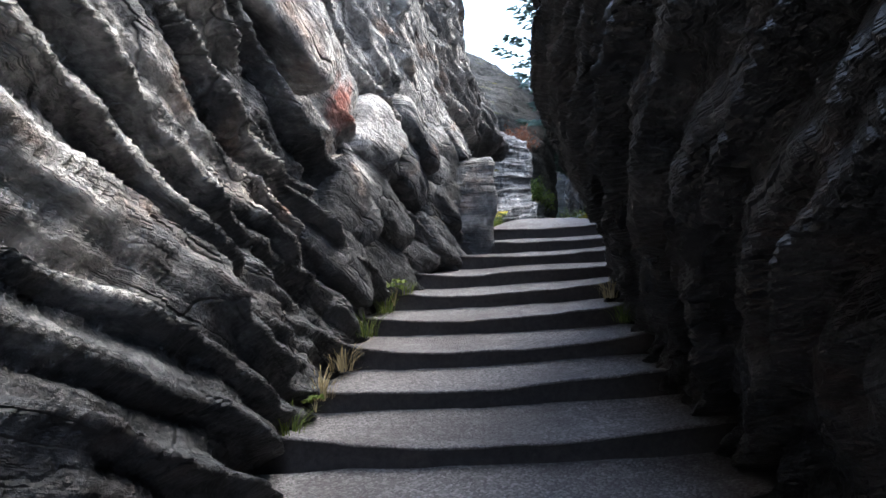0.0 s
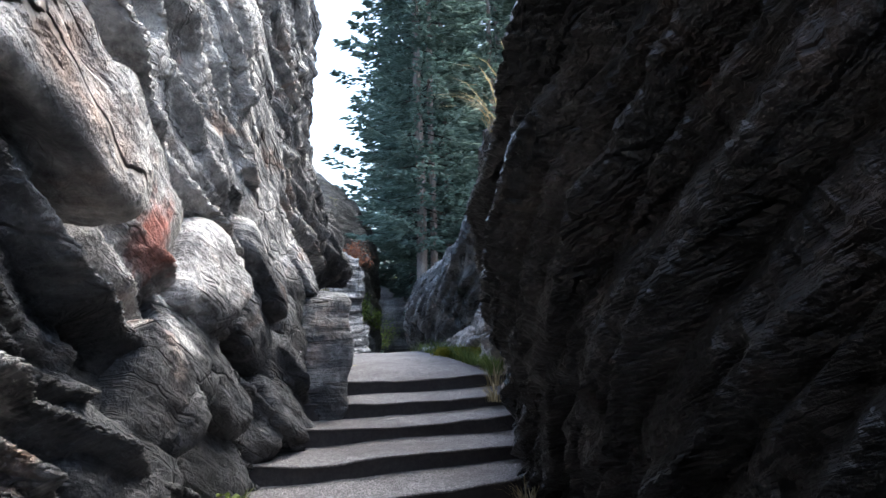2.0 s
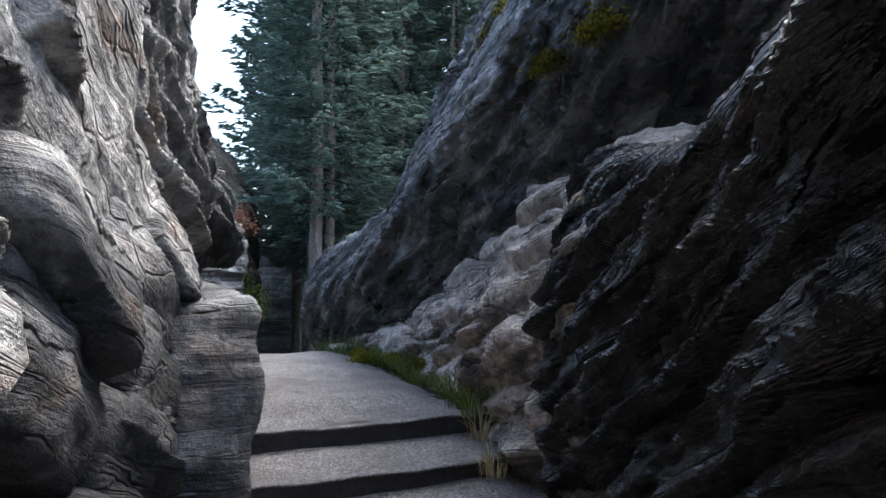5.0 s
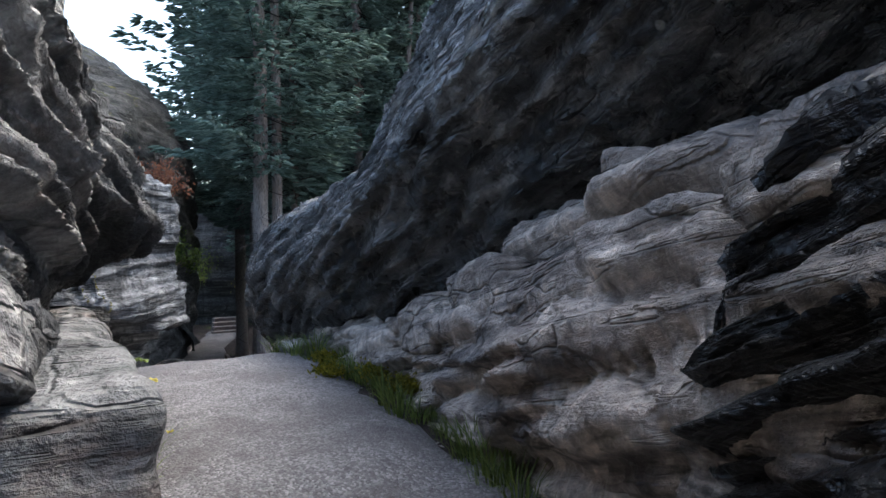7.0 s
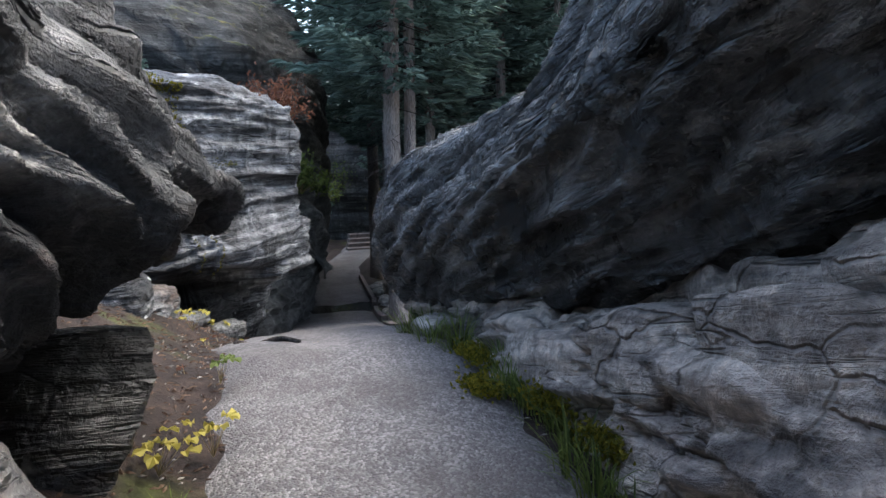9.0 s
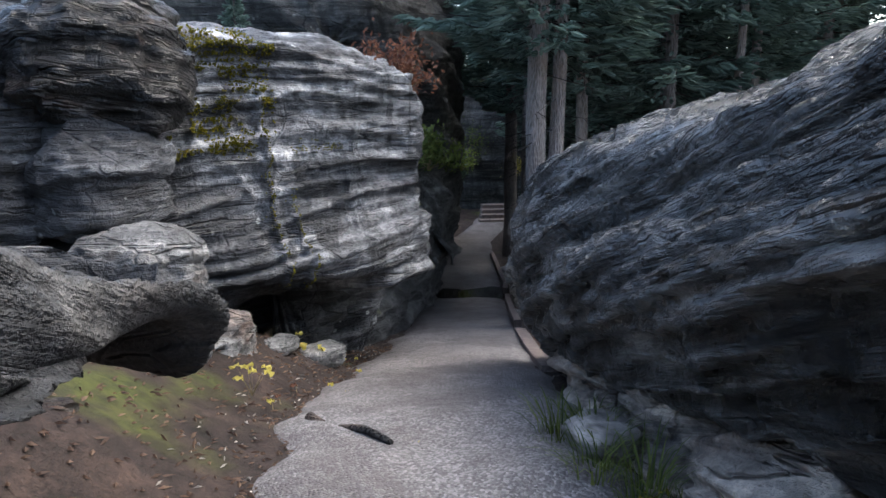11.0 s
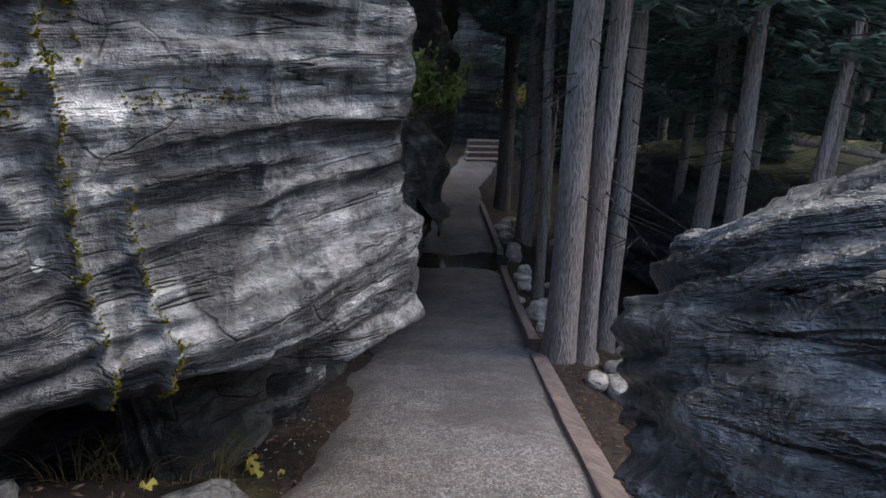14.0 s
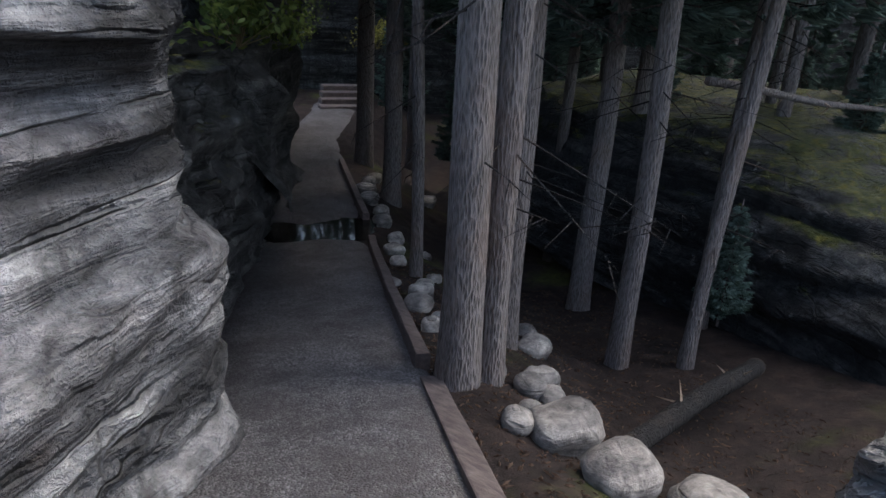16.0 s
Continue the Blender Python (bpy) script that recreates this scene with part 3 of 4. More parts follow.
pale_rock = rock("rock_ledge", [
    (5.9, [(1.75, 0.8), (1.68, 1.4), (1.62, 1.9), (1.68, 2.4), (1.85, 2.75), (2.8, 3.0)]),
    (7.5, [(2.0, 0.9), (1.95, 1.6), (1.92, 2.05), (2.1, 2.4), (2.4, 2.7), (3.4, 2.9)]),
    (8.6, [(2.28, 1.0), (2.22, 1.6), (2.22, 1.95), (2.34, 2.12), (2.7, 2.35), (3.6, 2.5)]),
    (10.0, [(2.45, 1.0), (2.38, 1.55), (2.42, 1.75), (2.52, 1.86), (2.9, 1.95), (3.6, 2.0)]),
    (12.2, [(2.6, 0.9), (2.55, 1.35), (2.58, 1.5), (2.65, 1.6), (3.0, 1.7), (3.6, 1.7)]),
], M_PALE, step=0.02, coarse=0.7, flake=0.05, dip=12, blocks=0.09, block_size=(0.85, 0.3), bed=0.15, cap=(0.3, 0.4), seed=21, amp=0.8)
tagged(pale_rock, "pale buff sandstone ledge with cracked beds under an overhang", "rock")

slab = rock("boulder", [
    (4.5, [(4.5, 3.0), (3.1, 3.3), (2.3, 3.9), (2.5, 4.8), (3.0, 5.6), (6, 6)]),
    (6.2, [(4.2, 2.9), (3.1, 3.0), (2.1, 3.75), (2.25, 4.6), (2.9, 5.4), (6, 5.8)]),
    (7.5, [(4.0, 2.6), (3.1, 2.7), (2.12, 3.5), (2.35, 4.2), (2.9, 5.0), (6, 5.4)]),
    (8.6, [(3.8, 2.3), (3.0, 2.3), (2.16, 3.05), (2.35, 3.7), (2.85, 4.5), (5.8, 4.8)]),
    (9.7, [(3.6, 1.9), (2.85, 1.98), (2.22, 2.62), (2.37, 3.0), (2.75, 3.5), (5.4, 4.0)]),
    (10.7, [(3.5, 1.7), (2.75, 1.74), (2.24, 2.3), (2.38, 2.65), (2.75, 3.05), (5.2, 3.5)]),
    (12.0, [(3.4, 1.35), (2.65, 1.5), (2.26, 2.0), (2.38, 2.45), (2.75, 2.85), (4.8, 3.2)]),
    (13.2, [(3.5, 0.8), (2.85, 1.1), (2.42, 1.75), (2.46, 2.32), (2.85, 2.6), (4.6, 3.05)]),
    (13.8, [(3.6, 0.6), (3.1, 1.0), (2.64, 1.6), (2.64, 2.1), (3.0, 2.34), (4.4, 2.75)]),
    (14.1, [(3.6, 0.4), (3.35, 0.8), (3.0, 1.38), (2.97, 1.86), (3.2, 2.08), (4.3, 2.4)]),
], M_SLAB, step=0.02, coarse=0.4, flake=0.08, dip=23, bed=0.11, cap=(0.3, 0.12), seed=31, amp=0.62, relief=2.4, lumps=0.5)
tagged(slab, "huge dark grey overhanging boulder with ribbed slanting face", "boulder")

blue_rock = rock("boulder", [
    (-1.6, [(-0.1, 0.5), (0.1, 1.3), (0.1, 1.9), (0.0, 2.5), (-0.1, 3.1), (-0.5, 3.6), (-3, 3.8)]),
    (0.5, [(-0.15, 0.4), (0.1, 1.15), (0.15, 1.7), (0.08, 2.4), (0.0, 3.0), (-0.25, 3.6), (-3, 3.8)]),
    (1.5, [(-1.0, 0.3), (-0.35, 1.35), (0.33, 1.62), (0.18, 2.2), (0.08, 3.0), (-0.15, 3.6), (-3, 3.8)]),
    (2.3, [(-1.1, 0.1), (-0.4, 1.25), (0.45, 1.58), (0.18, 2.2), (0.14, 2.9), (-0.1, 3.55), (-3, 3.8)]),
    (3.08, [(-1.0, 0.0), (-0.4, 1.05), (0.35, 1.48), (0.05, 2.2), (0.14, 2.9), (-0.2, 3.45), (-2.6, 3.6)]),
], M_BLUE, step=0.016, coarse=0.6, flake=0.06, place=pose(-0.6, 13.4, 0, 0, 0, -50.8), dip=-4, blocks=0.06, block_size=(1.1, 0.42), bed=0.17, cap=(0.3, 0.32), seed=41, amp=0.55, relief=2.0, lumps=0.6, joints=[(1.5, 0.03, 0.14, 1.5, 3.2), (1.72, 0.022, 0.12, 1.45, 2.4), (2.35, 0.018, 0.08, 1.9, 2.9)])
tagged(blue_rock, "big blue-grey layered boulder with lichen spots and moss", "boulder")

far_wall = rock("rock_wall", [
    (15.2, [(0.6, -0.5), (0.9, 0.6), (1.2, 1.5), (1.0, 2.2), (0.6, 2.8), (-3, 3.2)]),
    (17.5, [(1.6, -1.0), (1.75, 0.3), (1.95, 1.1), (1.8, 2.0), (1.2, 2.5), (-3, 3.2)]),
    (20.5, [(2.5, -1.6), (2.6, -0.3), (2.9, 0.7), (2.7, 1.7), (2.0, 2.3), (-3, 3.2)]),
    (24.0, [(3.4, -2), (3.4, -0.6), (3.6, 0.5), (3.2, 1.6), (2.4, 2.6), (-3, 4)]),
    (28.0, [(4.1, -2), (4.2, -0.6), (4.4, 0.6), (4.0, 1.8), (3.0, 3.2), (-3, 5)]),
    (31.0, [(4.6, -2), (4.9, -0.6), (5.1, 0.5), (4.6, 1.5), (3.4, 2.6), (-2, 4)]),
], M_MOSSY, step=0.06, dip=0, bed=0.3, cap=(0.4, 1.0), seed=51, amp=1.1, blocks=0.1)
tagged(far_wall, "low dark mossy rock wall beside the path", "rock")

dome = rock("rock_dome", [
    (21.0, [(1.5, 0.0), (1.4, 2.0), (0.8, 4.0), (-0.5, 5.0), (-3, 5.5), (-9, 4.5)]),
    (25.0, [(2.2, 0.0), (2.4, 3.0), (2.0, 5.2), (0.5, 6.8), (-3, 7.5), (-10, 6)]),
    (30.0, [(2.5, 0.0), (2.8, 3.0), (2.2, 5.0), (0.5, 6.2), (-3, 7), (-10, 6)]),
], M_MOSSY, step=0.1, dip=10, bed=0.5, cap=(1.2, 2.0), seed=61, amp=1.3, place=pose(1.7, 0, 0.2))
tagged(dome, "mossy rounded rock dome rising behind the boulders", "rock")

bluff = rock("rock_bluff", [
    (-9.0, [(-0.5, -2.5), (0.0, 0.5), (0.2, 2.5), (-0.3, 4.5), (-1.5, 5.5), (-7, 6)]),
    (0.0, [(-0.3, -2.5), (0.2, 0.0), (0.4, 1.8), (-0.2, 3.4), (-1.5, 4.4), (-7, 5)]),
    (9.0, [(-0.3, -2.5), (0.1, 0.5), (0.3, 2.0), (-0.2, 3.8), (-1.5, 4.8), (-7, 5)]),
    (20.0, [(-0.3, -2.5), (0.1, 0.5), (0.3, 2.0), (-0.2, 3.8), (-1.5, 4.6), (-7, 5)]),
    (34.0, [(-0.3, -2.5), (0.1, 0.5), (0.3, 2.0), (-0.2, 3.4), (-1.5, 4.2), (-7, 5)]),
], M_MOSSY, step=0.15, place=pose(8.0, 37.5, 0, 0, 0, -100) , dip=0, bed=0.5, cap=(1, 1), seed=81, amp=1.6)
tagged(bluff, "dark mossy rock bluff closing the forest behind the path", "rock")

# ---- spruces ----


def trunk_mesh(bm, height, r0, r1, base=(0, 0, 0), lean=(0, 0), sides=12, flare=1.35, seed=0):
    rings = []
    n = 16
    for i in range(n + 1):
        f = (i / n) ** 1.6
        z = height * f
        r = r0 + (r1 - r0) * f
        if z < 0.5:
            r *= 1 + (flare - 1) * (1 - z / 0.5) ** 2
        wob = 0.02 * math.sin(z * 1.3 + seed)
        ring = []
        for k in range(sides):
            a = 2 * math.pi * k / sides
            rr = r * (1 + 0.07 * math.sin(3 * a + seed) + 0.04 * math.sin(5 * a + z * 2))
            ring.append(bm.verts.new((base[0] + lean[0] * z + wob + rr * math.cos(a), base[1] + lean[1] * z + rr * math.sin(a), base[2] + z - (0.35 if i == 0 else 0))))
        rings.append(ring)
    for a, b in zip(rings, rings[1:]):
        for k in range(sides):
            f = bm.faces.new((a[k], a[(k + 1) % sides], b[(k + 1) % sides], b[k]))
            f.smooth = True
    bm.faces.new(rings[-1])


def twig(verts, faces, a, b, w):
    """A thin three-sided stick from a to b."""
    a, b = Vector(a), Vector(b)
    d = (b - a).normalized()
    s = d.cross(Vector((0.3, 0.2, 1))).normalized()
    t = d.cross(s)
    i = len(verts)
    for k in range(3):
        ang = 2.1 * k
        verts.append(a + (s * math.cos(ang) + t * math.sin(ang)) * w)
    verts.append(b)
    faces += [(i, i + 1, i + 3), (i + 1, i + 2, i + 3), (i + 2, i, i + 3)]


def needle_spray(verts, faces, rng, at, way, length, width):
    """A shoot of needles: a flattened rough spindle of three crossed blades."""
    d = way.normalized()
    s = d.cross(Vector((0, 0, 1)))
    s = s.normalized() if s.length > 0.01 else Vector((1, 0, 0))
    t = d.cross(s)
    for k in range(3):
        ang = math.pi * k / 3 + rng.uniform(-0.3, 0.3)
        n = s * math.cos(ang) + t * math.sin(ang)
        i = len(verts)
        verts += [at, at + d * length * 0.3 + n * width, at + d * length, at + d * length * 0.35 - n * width]
        faces.append((i, i + 1, i + 2, i + 3))


def spruce(name, seed, height, r0, crown_from, spread, branches, sprays, label, lean=(0, 0), dead=30, size=1.0):
    rng = random.Random(seed)
    tree = new(name)
    bm = bmesh.new()
    trunk_mesh(bm, height, r0, 0.03, lean=lean, seed=seed)
    part("trunk", bm, M_BARK, tree)
    verts, faces = [], []
    sticks, stick_faces = [], []
    for b in range(branches):
        f = (b + rng.random()) / branches
        z = crown_from + (height - crown_from - 0.3) * f ** 1.15
        shape = min(1.0, 0.55 + 2.5 * f) * (1 - f) ** 0.75 + 0.06
        reach = spread * shape * rng.uniform(0.7, 1.12)
        az = b * 2.399 + rng.uniform(-0.4, 0.4)
        out = Vector((math.cos(az), math.sin(az), 0))
        root = Vector((lean[0] * z, lean[1] * z, z))
        droop = rng.uniform(0.18, 0.42)

        def along(u):
            return root + out * reach * u + Vector((0, 0, reach * (-droop * u + 0.28 * u * u * u)))
        twig(sticks, stick_faces, root, along(0.5), 0.018)
        twig(sticks, stick_faces, along(0.5), along(0.97), 0.012)
        side = Vector((-out.y, out.x, 0))
        for k in range(sprays):
            u = 0.16 + 0.84 * rng.random() ** 0.75
            sgn = rng.choice((-1, 1))
            off = sgn * rng.random() * reach * 0.3 * (1.08 - u) * 1.5
            at = along(u) + side * off + Vector((0, 0, -abs(off) * 0.35 + rng.uniform(-0.06, 0.04)))
            way = out * 0.8 + side * sgn * rng.uniform(0.2, 0.9) + Vector((0, 0, rng.uniform(-0.45, 0.15)))
            needle_spray(verts, faces, rng, at, way, rng.uniform(0.13, 0.27) * size, rng.uniform(0.02, 0.04) * size)
    for b in range(dead):
        z = rng.uniform(1.2, crown_from + 1.0)
        az = rng.uniform(0, 6.28)
        ln = rng.uniform(0.3, 1.3)
        a = Vector((lean[0] * z + r0 * 0.6 * math.cos(az), lean[1] * z + r0 * 0.6 * math.sin(az), z))
        e = a + Vector((math.cos(az) * ln, math.sin(az) * ln, -ln * rng.uniform(0.1, 0.5)))
        twig(sticks, stick_faces, a, e, 0.009)
        for q in range(2):
            m = a.lerp(e, rng.uniform(0.4, 0.9))
            twig(sticks, stick_faces, m, m + Vector((rng.uniform(-0.3, 0.3), rng.uniform(-0.3, 0.3), -0.15)), 0.006)
    if verts:
        mesh_object("crown", verts, faces, M_NEEDLE, tree, "drooping blue-green needled boughs", shade=False)
    mesh_object("deadwood", sticks, stick_faces, M_DEADBARK, tree, "thin bare grey branches", shade=False)["kind"] = "stuff"
    return tagged(tree, label, "tree", "spruces in the forest")


def ground_at(x, y):
    return float(ground_z(np.array([x], float), np.array([y], float))[0])


big = spruce("spruce", 1, 19, 0.14, 3.7, 2.3, 150, 85, "tall spruce with blue-green boughs and pale grey trunk", dead=14)
mid = spruce("spruce", 2, 16, 0.105, 4.0, 1.9, 120, 70, "slim spruce with bare lower trunk among others", lean=(0.012, 0.0), dead=18)
thin = spruce("spruce", 3, 14, 0.075, 5.2, 1.5, 110, 50, "thin leaning spruce trunk with sparse boughs", lean=(0.05, 0.01), dead=14)
young = spruce("young_spruce", 4, 5.5, 0.05, 0.5, 1.3, 110, 60, "small bushy spruce with drooping boughs", dead=0)
tagged(young, group="young spruces")
big.matrix_world = pose(3.72, 17.42, ground_at(3.72, 17.42))
mid.matrix_world = pose(4.0, 17.5, ground_at(4.0, 17.5), 0, 0, 40)
thin.matrix_world = pose(6.82, 18.55, ground_at(6.82, 18.55), 0, 0, -20)
young.matrix_world = pose(3.4, 27.5, 2.5, 0, 0, 20) @ Matrix.Scale(0.7, 4)
for x, y, src, rz, s in [(5.96, 27.9, big, 70, 1.3), (5.75, 25.3, big, 10, 1.15), (4.72, 21.0, thin, 200, 1.0), (4.75, 18.65, mid, 100, 0.95), (6.27, 18.9, mid, 150, 1.05), (7.14, 21.0, big, 150, 1.0),
                         (8.04, 23.4, mid, 30, 0.95), (7.9, 19.6, mid, -15, 0.95), (11.3, 22.5, thin, 10, 1.3), (7.6, 25, big, 200, 1), (8.8, 22.5, big, 300, 1.05), (10.6, 21.5, mid, 50, 1.1),
                         (10.5, 26, big, 20, 1.1), (12.5, 22, big, 120, 1.0), (7.6, 29.5, big, 260, 1.0), (9.5, 31, big, 80, 1.05), (9.6, 37, big, 10, 1.1), (12.0, 32, big, 330, 1.1),
                         (14.5, 27, mid, 150, 1.2), (15.5, 20, big, 60, 1.0), (8.5, 39.5, big, 60, 1.0), (7.2, 40.5, big, 200, 1.0), (9.4, 46.5, big, 100, 1.1), (11.5, 18.2, mid, 310, 1.05), (13, 17.0, big, 90, 1.0),
                         (11.5, 40, big, 290, 1.2), (17, 33, big, 180, 1.15), (18, 25, big, 45, 1.1)]:
    copy_thing(src, pose(x, y, ground_at(x, y), 0, 0, rz) @ Matrix.Scale(s, 4))
far_rng = random.Random(77)
for k in range(70):
    a = radians(-20 + 105 * (k + far_rng.random()) / 70)
    d = far_rng.uniform(27, 55)
    x, y = 2 + d * math.sin(a), 10 + d * math.cos(a)
    if x < 0.36 * y or k % 2 == 0:
        continue
    copy_thing(far_rng.choice((big, mid)), pose(x, y, ground_at(x, y), 0, 0, far_rng.uniform(0, 360)) @ Matrix.Scale(far_rng.uniform(0.9, 1.3), 4))
for k in range(46):
    a = radians(18 + 62 * (k + far_rng.random()) / 46)
    d = far_rng.uniform(12, 28)
    x, y = 2 + d * math.sin(a), 11 + d * math.cos(a)
    if x < 0.36 * y + 0.6:
        continue
    copy_thing(young, pose(x, y, ground_at(x, y), 0, 0, far_rng.uniform(0, 360)) @ Matrix.Scale(far_rng.uniform(0.35, 1.0), 4))
for x, y, z, s, rz in [(0.8, 23.5, 5.0, 0.5, 50), (2.6, 22.0, 2.0, 0.4, 0), (3.0, 25.5, 2.2, 0.55, 80), (7.9, 27.5, -1.2, 0.6, 130), (5.0, 32.5, 0.4, 0.7, 200), (7.4, 18.8, -0.6, 0.35, 60), (3.2, 29, 3.2, 0.7, 250), (0.2, 16.4, 3.1, 0.3, 10),
                       (9.9, 23.5, -0.3, 0.6, 20), (11, 20.5, -0.1, 0.6, 90), (8.4, 33, -1.0, 0.9, 20)]:
    copy_thing(young, pose(x, y, z, 0, 0, rz) @ Matrix.Scale(s, 4))

# ---- loose rocks ----


def boulder(name, at, radii, material, seed, label, turn=0, level=5, bed=0.12, dip=10, rough=1.0, group="", square=0.7, lump=0.22, facets=0):
    """A rounded, bedded stone about its own centre; with facets, one cut by that many broken faces."""
    bm = bmesh.new()
    bmesh.ops.create_icosphere(bm, subdivisions=level, radius=1.0)
    v = np.array([q.co[:] for q in bm.verts])
    n = v.copy()
    boxy = np.sign(v) * np.abs(v) ** square
    if facets:
        fr = np.random.default_rng(seed)
        axes = np.concatenate([np.eye(3), -np.eye(3)]) + fr.normal(0, 0.13, (6, 3))
        cut = fr.normal(0, 1, (facets, 3))
        planes = np.concatenate([axes, cut])
        planes /= np.linalg.norm(planes, axis=1, keepdims=True)
        reach = np.concatenate([np.ones(6), fr.uniform(1.0, 1.3, facets)])
        boxy = v * (np.maximum(v @ planes.T / reach, 1e-3) ** 16).sum(1)[:, None] ** (-1 / 16)
    p = boxy * np.array(radii)
    big = min(radii)
    t = math.tan(radians(dip))
    s = p[:, 2] + t * p[:, 1] + 0.08 * fbm(p * 1.5 + seed, 2, seed)
    f = s / bed - np.floor(s / bed)
    d = lump * big * fbm(p / big * 0.7 + seed * 3.1, 3, seed) + rough * (0.18 * bed * (smooth(0, 0.2, f) * (1 - 0.8 * f ** 2)) + 0.07 * big * (1 - 2 * np.abs(fbm(p / big * np.array([1.5, 1.5, 3.5]) + seed, 3, seed + 2))))
    p = p + n * d[:, None]
    for q, c in zip(bm.verts, p):
        q.co = c
    for fc in bm.faces:
        fc.smooth = True
    me = bpy.data.meshes.new(name)
    bm.to_mesh(me)
    bm.free()
    me.materials.append(material)
    ob = new(name, me)
    ob.matrix_world = pose(*at, 0, 0, turn)
    return tagged(ob, label, "rock", group)


# ---- jointed blocks of the left wall ----
block_rng = random.Random(9)
WALL_Y = [4.0, 5.0, 6.5, 7.6, 8.4]
WALL_X = [-0.66, -0.46, 0.0, 0.34, 0.45]


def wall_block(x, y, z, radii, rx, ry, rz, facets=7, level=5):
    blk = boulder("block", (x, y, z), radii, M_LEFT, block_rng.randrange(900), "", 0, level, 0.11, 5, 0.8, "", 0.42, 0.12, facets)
    blk.matrix_world = pose(x, y, z, rx, ry, rz)
    del blk["category"]
    blk.parent = left_wall


# broken blocks in rows along the dip, long plates above them
for row in range(18):
    v = 0.1 + 0.33 * row
    y = 2.2 + block_rng.uniform(0, 0.7)
    while y < 7.6:
        upper = v - 0.5 * (y - 6.0) > 2.75
        long = block_rng.uniform(1.2, 2.2) if upper else block_rng.uniform(0.5, 1.15)
        tall = block_rng.uniform(0.36, 0.56) if upper else block_rng.uniform(0.27, 0.42)
        yc = y + 0.44 * long
        zc = v - 0.5 * (yc - 6.2)
        y += long * (0.8 if upper else 0.86)
        if zc < float(path_z(yc)) + 0.05 or zc > 4.7 or yc > 7.5 or yc < 2.9 or (yc < 4.2 and zc < 2.3) or (upper and yc < 4.5) or block_rng.random() < 0.12:
            continue
        deep = block_rng.uniform(0.2, 0.27)
        x = float(np.interp(yc, WALL_Y, WALL_X)) - 0.13 - 0.12 * max(0.0, zc - 3.2) + (block_rng.uniform(-0.13, -0.04) if upper else block_rng.uniform(-0.08, 0.05))
        wall_block(x, yc, zc, (deep, long / 2, tall / 2), -26 + block_rng.uniform(-6, 6), block_rng.uniform(-9, 9), -17 + block_rng.uniform(-5, 5), 6, 5 if upper else 4)

# smooth jointed blocks of the ledge
for x, y, z, radii, rx, rz in [(2.42, 7.1, 2.58, (0.26, 0.26, 0.22), -8, -10), (2.5, 8.25, 2.03, (0.28, 0.44, 0.24), -14, -10), (2.5, 9.05, 1.97, (0.22, 0.27, 0.17), -12, -8), (2.34, 7.75, 1.75, (0.25, 0.6, 0.16), -16, -12), (2.3, 7.35, 2.2, (0.28, 0.5, 0.2), -16, -12), (2.55, 9.9, 1.72, (0.22, 0.5, 0.12), -8, -6)]:
    blk = boulder("block", (x, y, z), radii, M_PALE, block_rng.randrange(900), "", 0, 5, 0.2, 5, 0.4, "", 0.42, 0.1, 5)
    blk.matrix_world = pose(x, y, z, rx, 0, rz)
    del blk["category"]
    blk.parent = pale_rock

boulder("boulder", (0.0, 7.65, 1.62), (0.45, 0.75, 0.55), M_PALESTONE, 5, "pale blue-grey boulder with orange lichen stains", 10, 6, 0.14, 25, 0.4, lump=0.3, facets=8)
# M_DARK puts the overhang's shade into the colour of these two blocks.
boulder("boulder", (-0.15, 9.6, 1.78), (0.42, 0.5, 0.34), M_DARK, 6, "blue-grey block under the overhang, colour darkened for its shade", 20, 5, 0.2, 10, 0.4, facets=7)
boulder("boulder", (-0.25, 10.9, 1.6), (0.42, 0.36, 0.28), M_DARK, 7, "grey block at the foot of the wall, colour darkened for shade", 70, 5, 0.2, 10, 0.4, facets=7)
boulder("boulder", (-0.02, 12.95, 2.02), (0.36, 0.34, 0.22), M_PALESTONE, 8, "pale boulder with a rusty lower edge", 25, 6, 0.3)
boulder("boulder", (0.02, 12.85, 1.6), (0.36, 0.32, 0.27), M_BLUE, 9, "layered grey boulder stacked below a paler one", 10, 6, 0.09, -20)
boulder("boulder", (0.34, 13.25, 1.38), (0.27, 0.27, 0.26), M_PALESTONE, 10, "striped buff and grey layered stone", -20, 6, 0.06, -25)
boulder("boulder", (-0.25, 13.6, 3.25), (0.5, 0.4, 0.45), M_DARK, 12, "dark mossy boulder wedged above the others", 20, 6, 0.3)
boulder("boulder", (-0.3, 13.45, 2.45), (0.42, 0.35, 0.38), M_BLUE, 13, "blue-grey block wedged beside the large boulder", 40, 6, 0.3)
boulder("flat_stone", (1.0, 14.3, ground_at(1.0, 14.3) + 0.05), (0.2, 0.14, 0.09), M_PALESTONE, 14, "angular pale stone lying beside the path", 30, 4, 0.08)
boulder("flat_stone", (0.72, 13.9, ground_at(0.72, 13.9) + 0.02), (0.16, 0.12, 0.05), M_PALESTONE, 15, "flat grey stone sunk in the soil", 60, 4, 0.08)
boulder("flat_stone", (0.42, 13.95, ground_at(0.42, 13.95) + 0.03), (0.06, 0.13, 0.05), M_PALESTONE, 16, "small splinter of pale stone", 10, 4, 0.08)
boulder("flat_stone", (2.3, 11.3, 1.55), (0.14, 0.16, 0.07), M_STONE, 17, "flat pale stone at the path edge", 10, 4, 0.08)
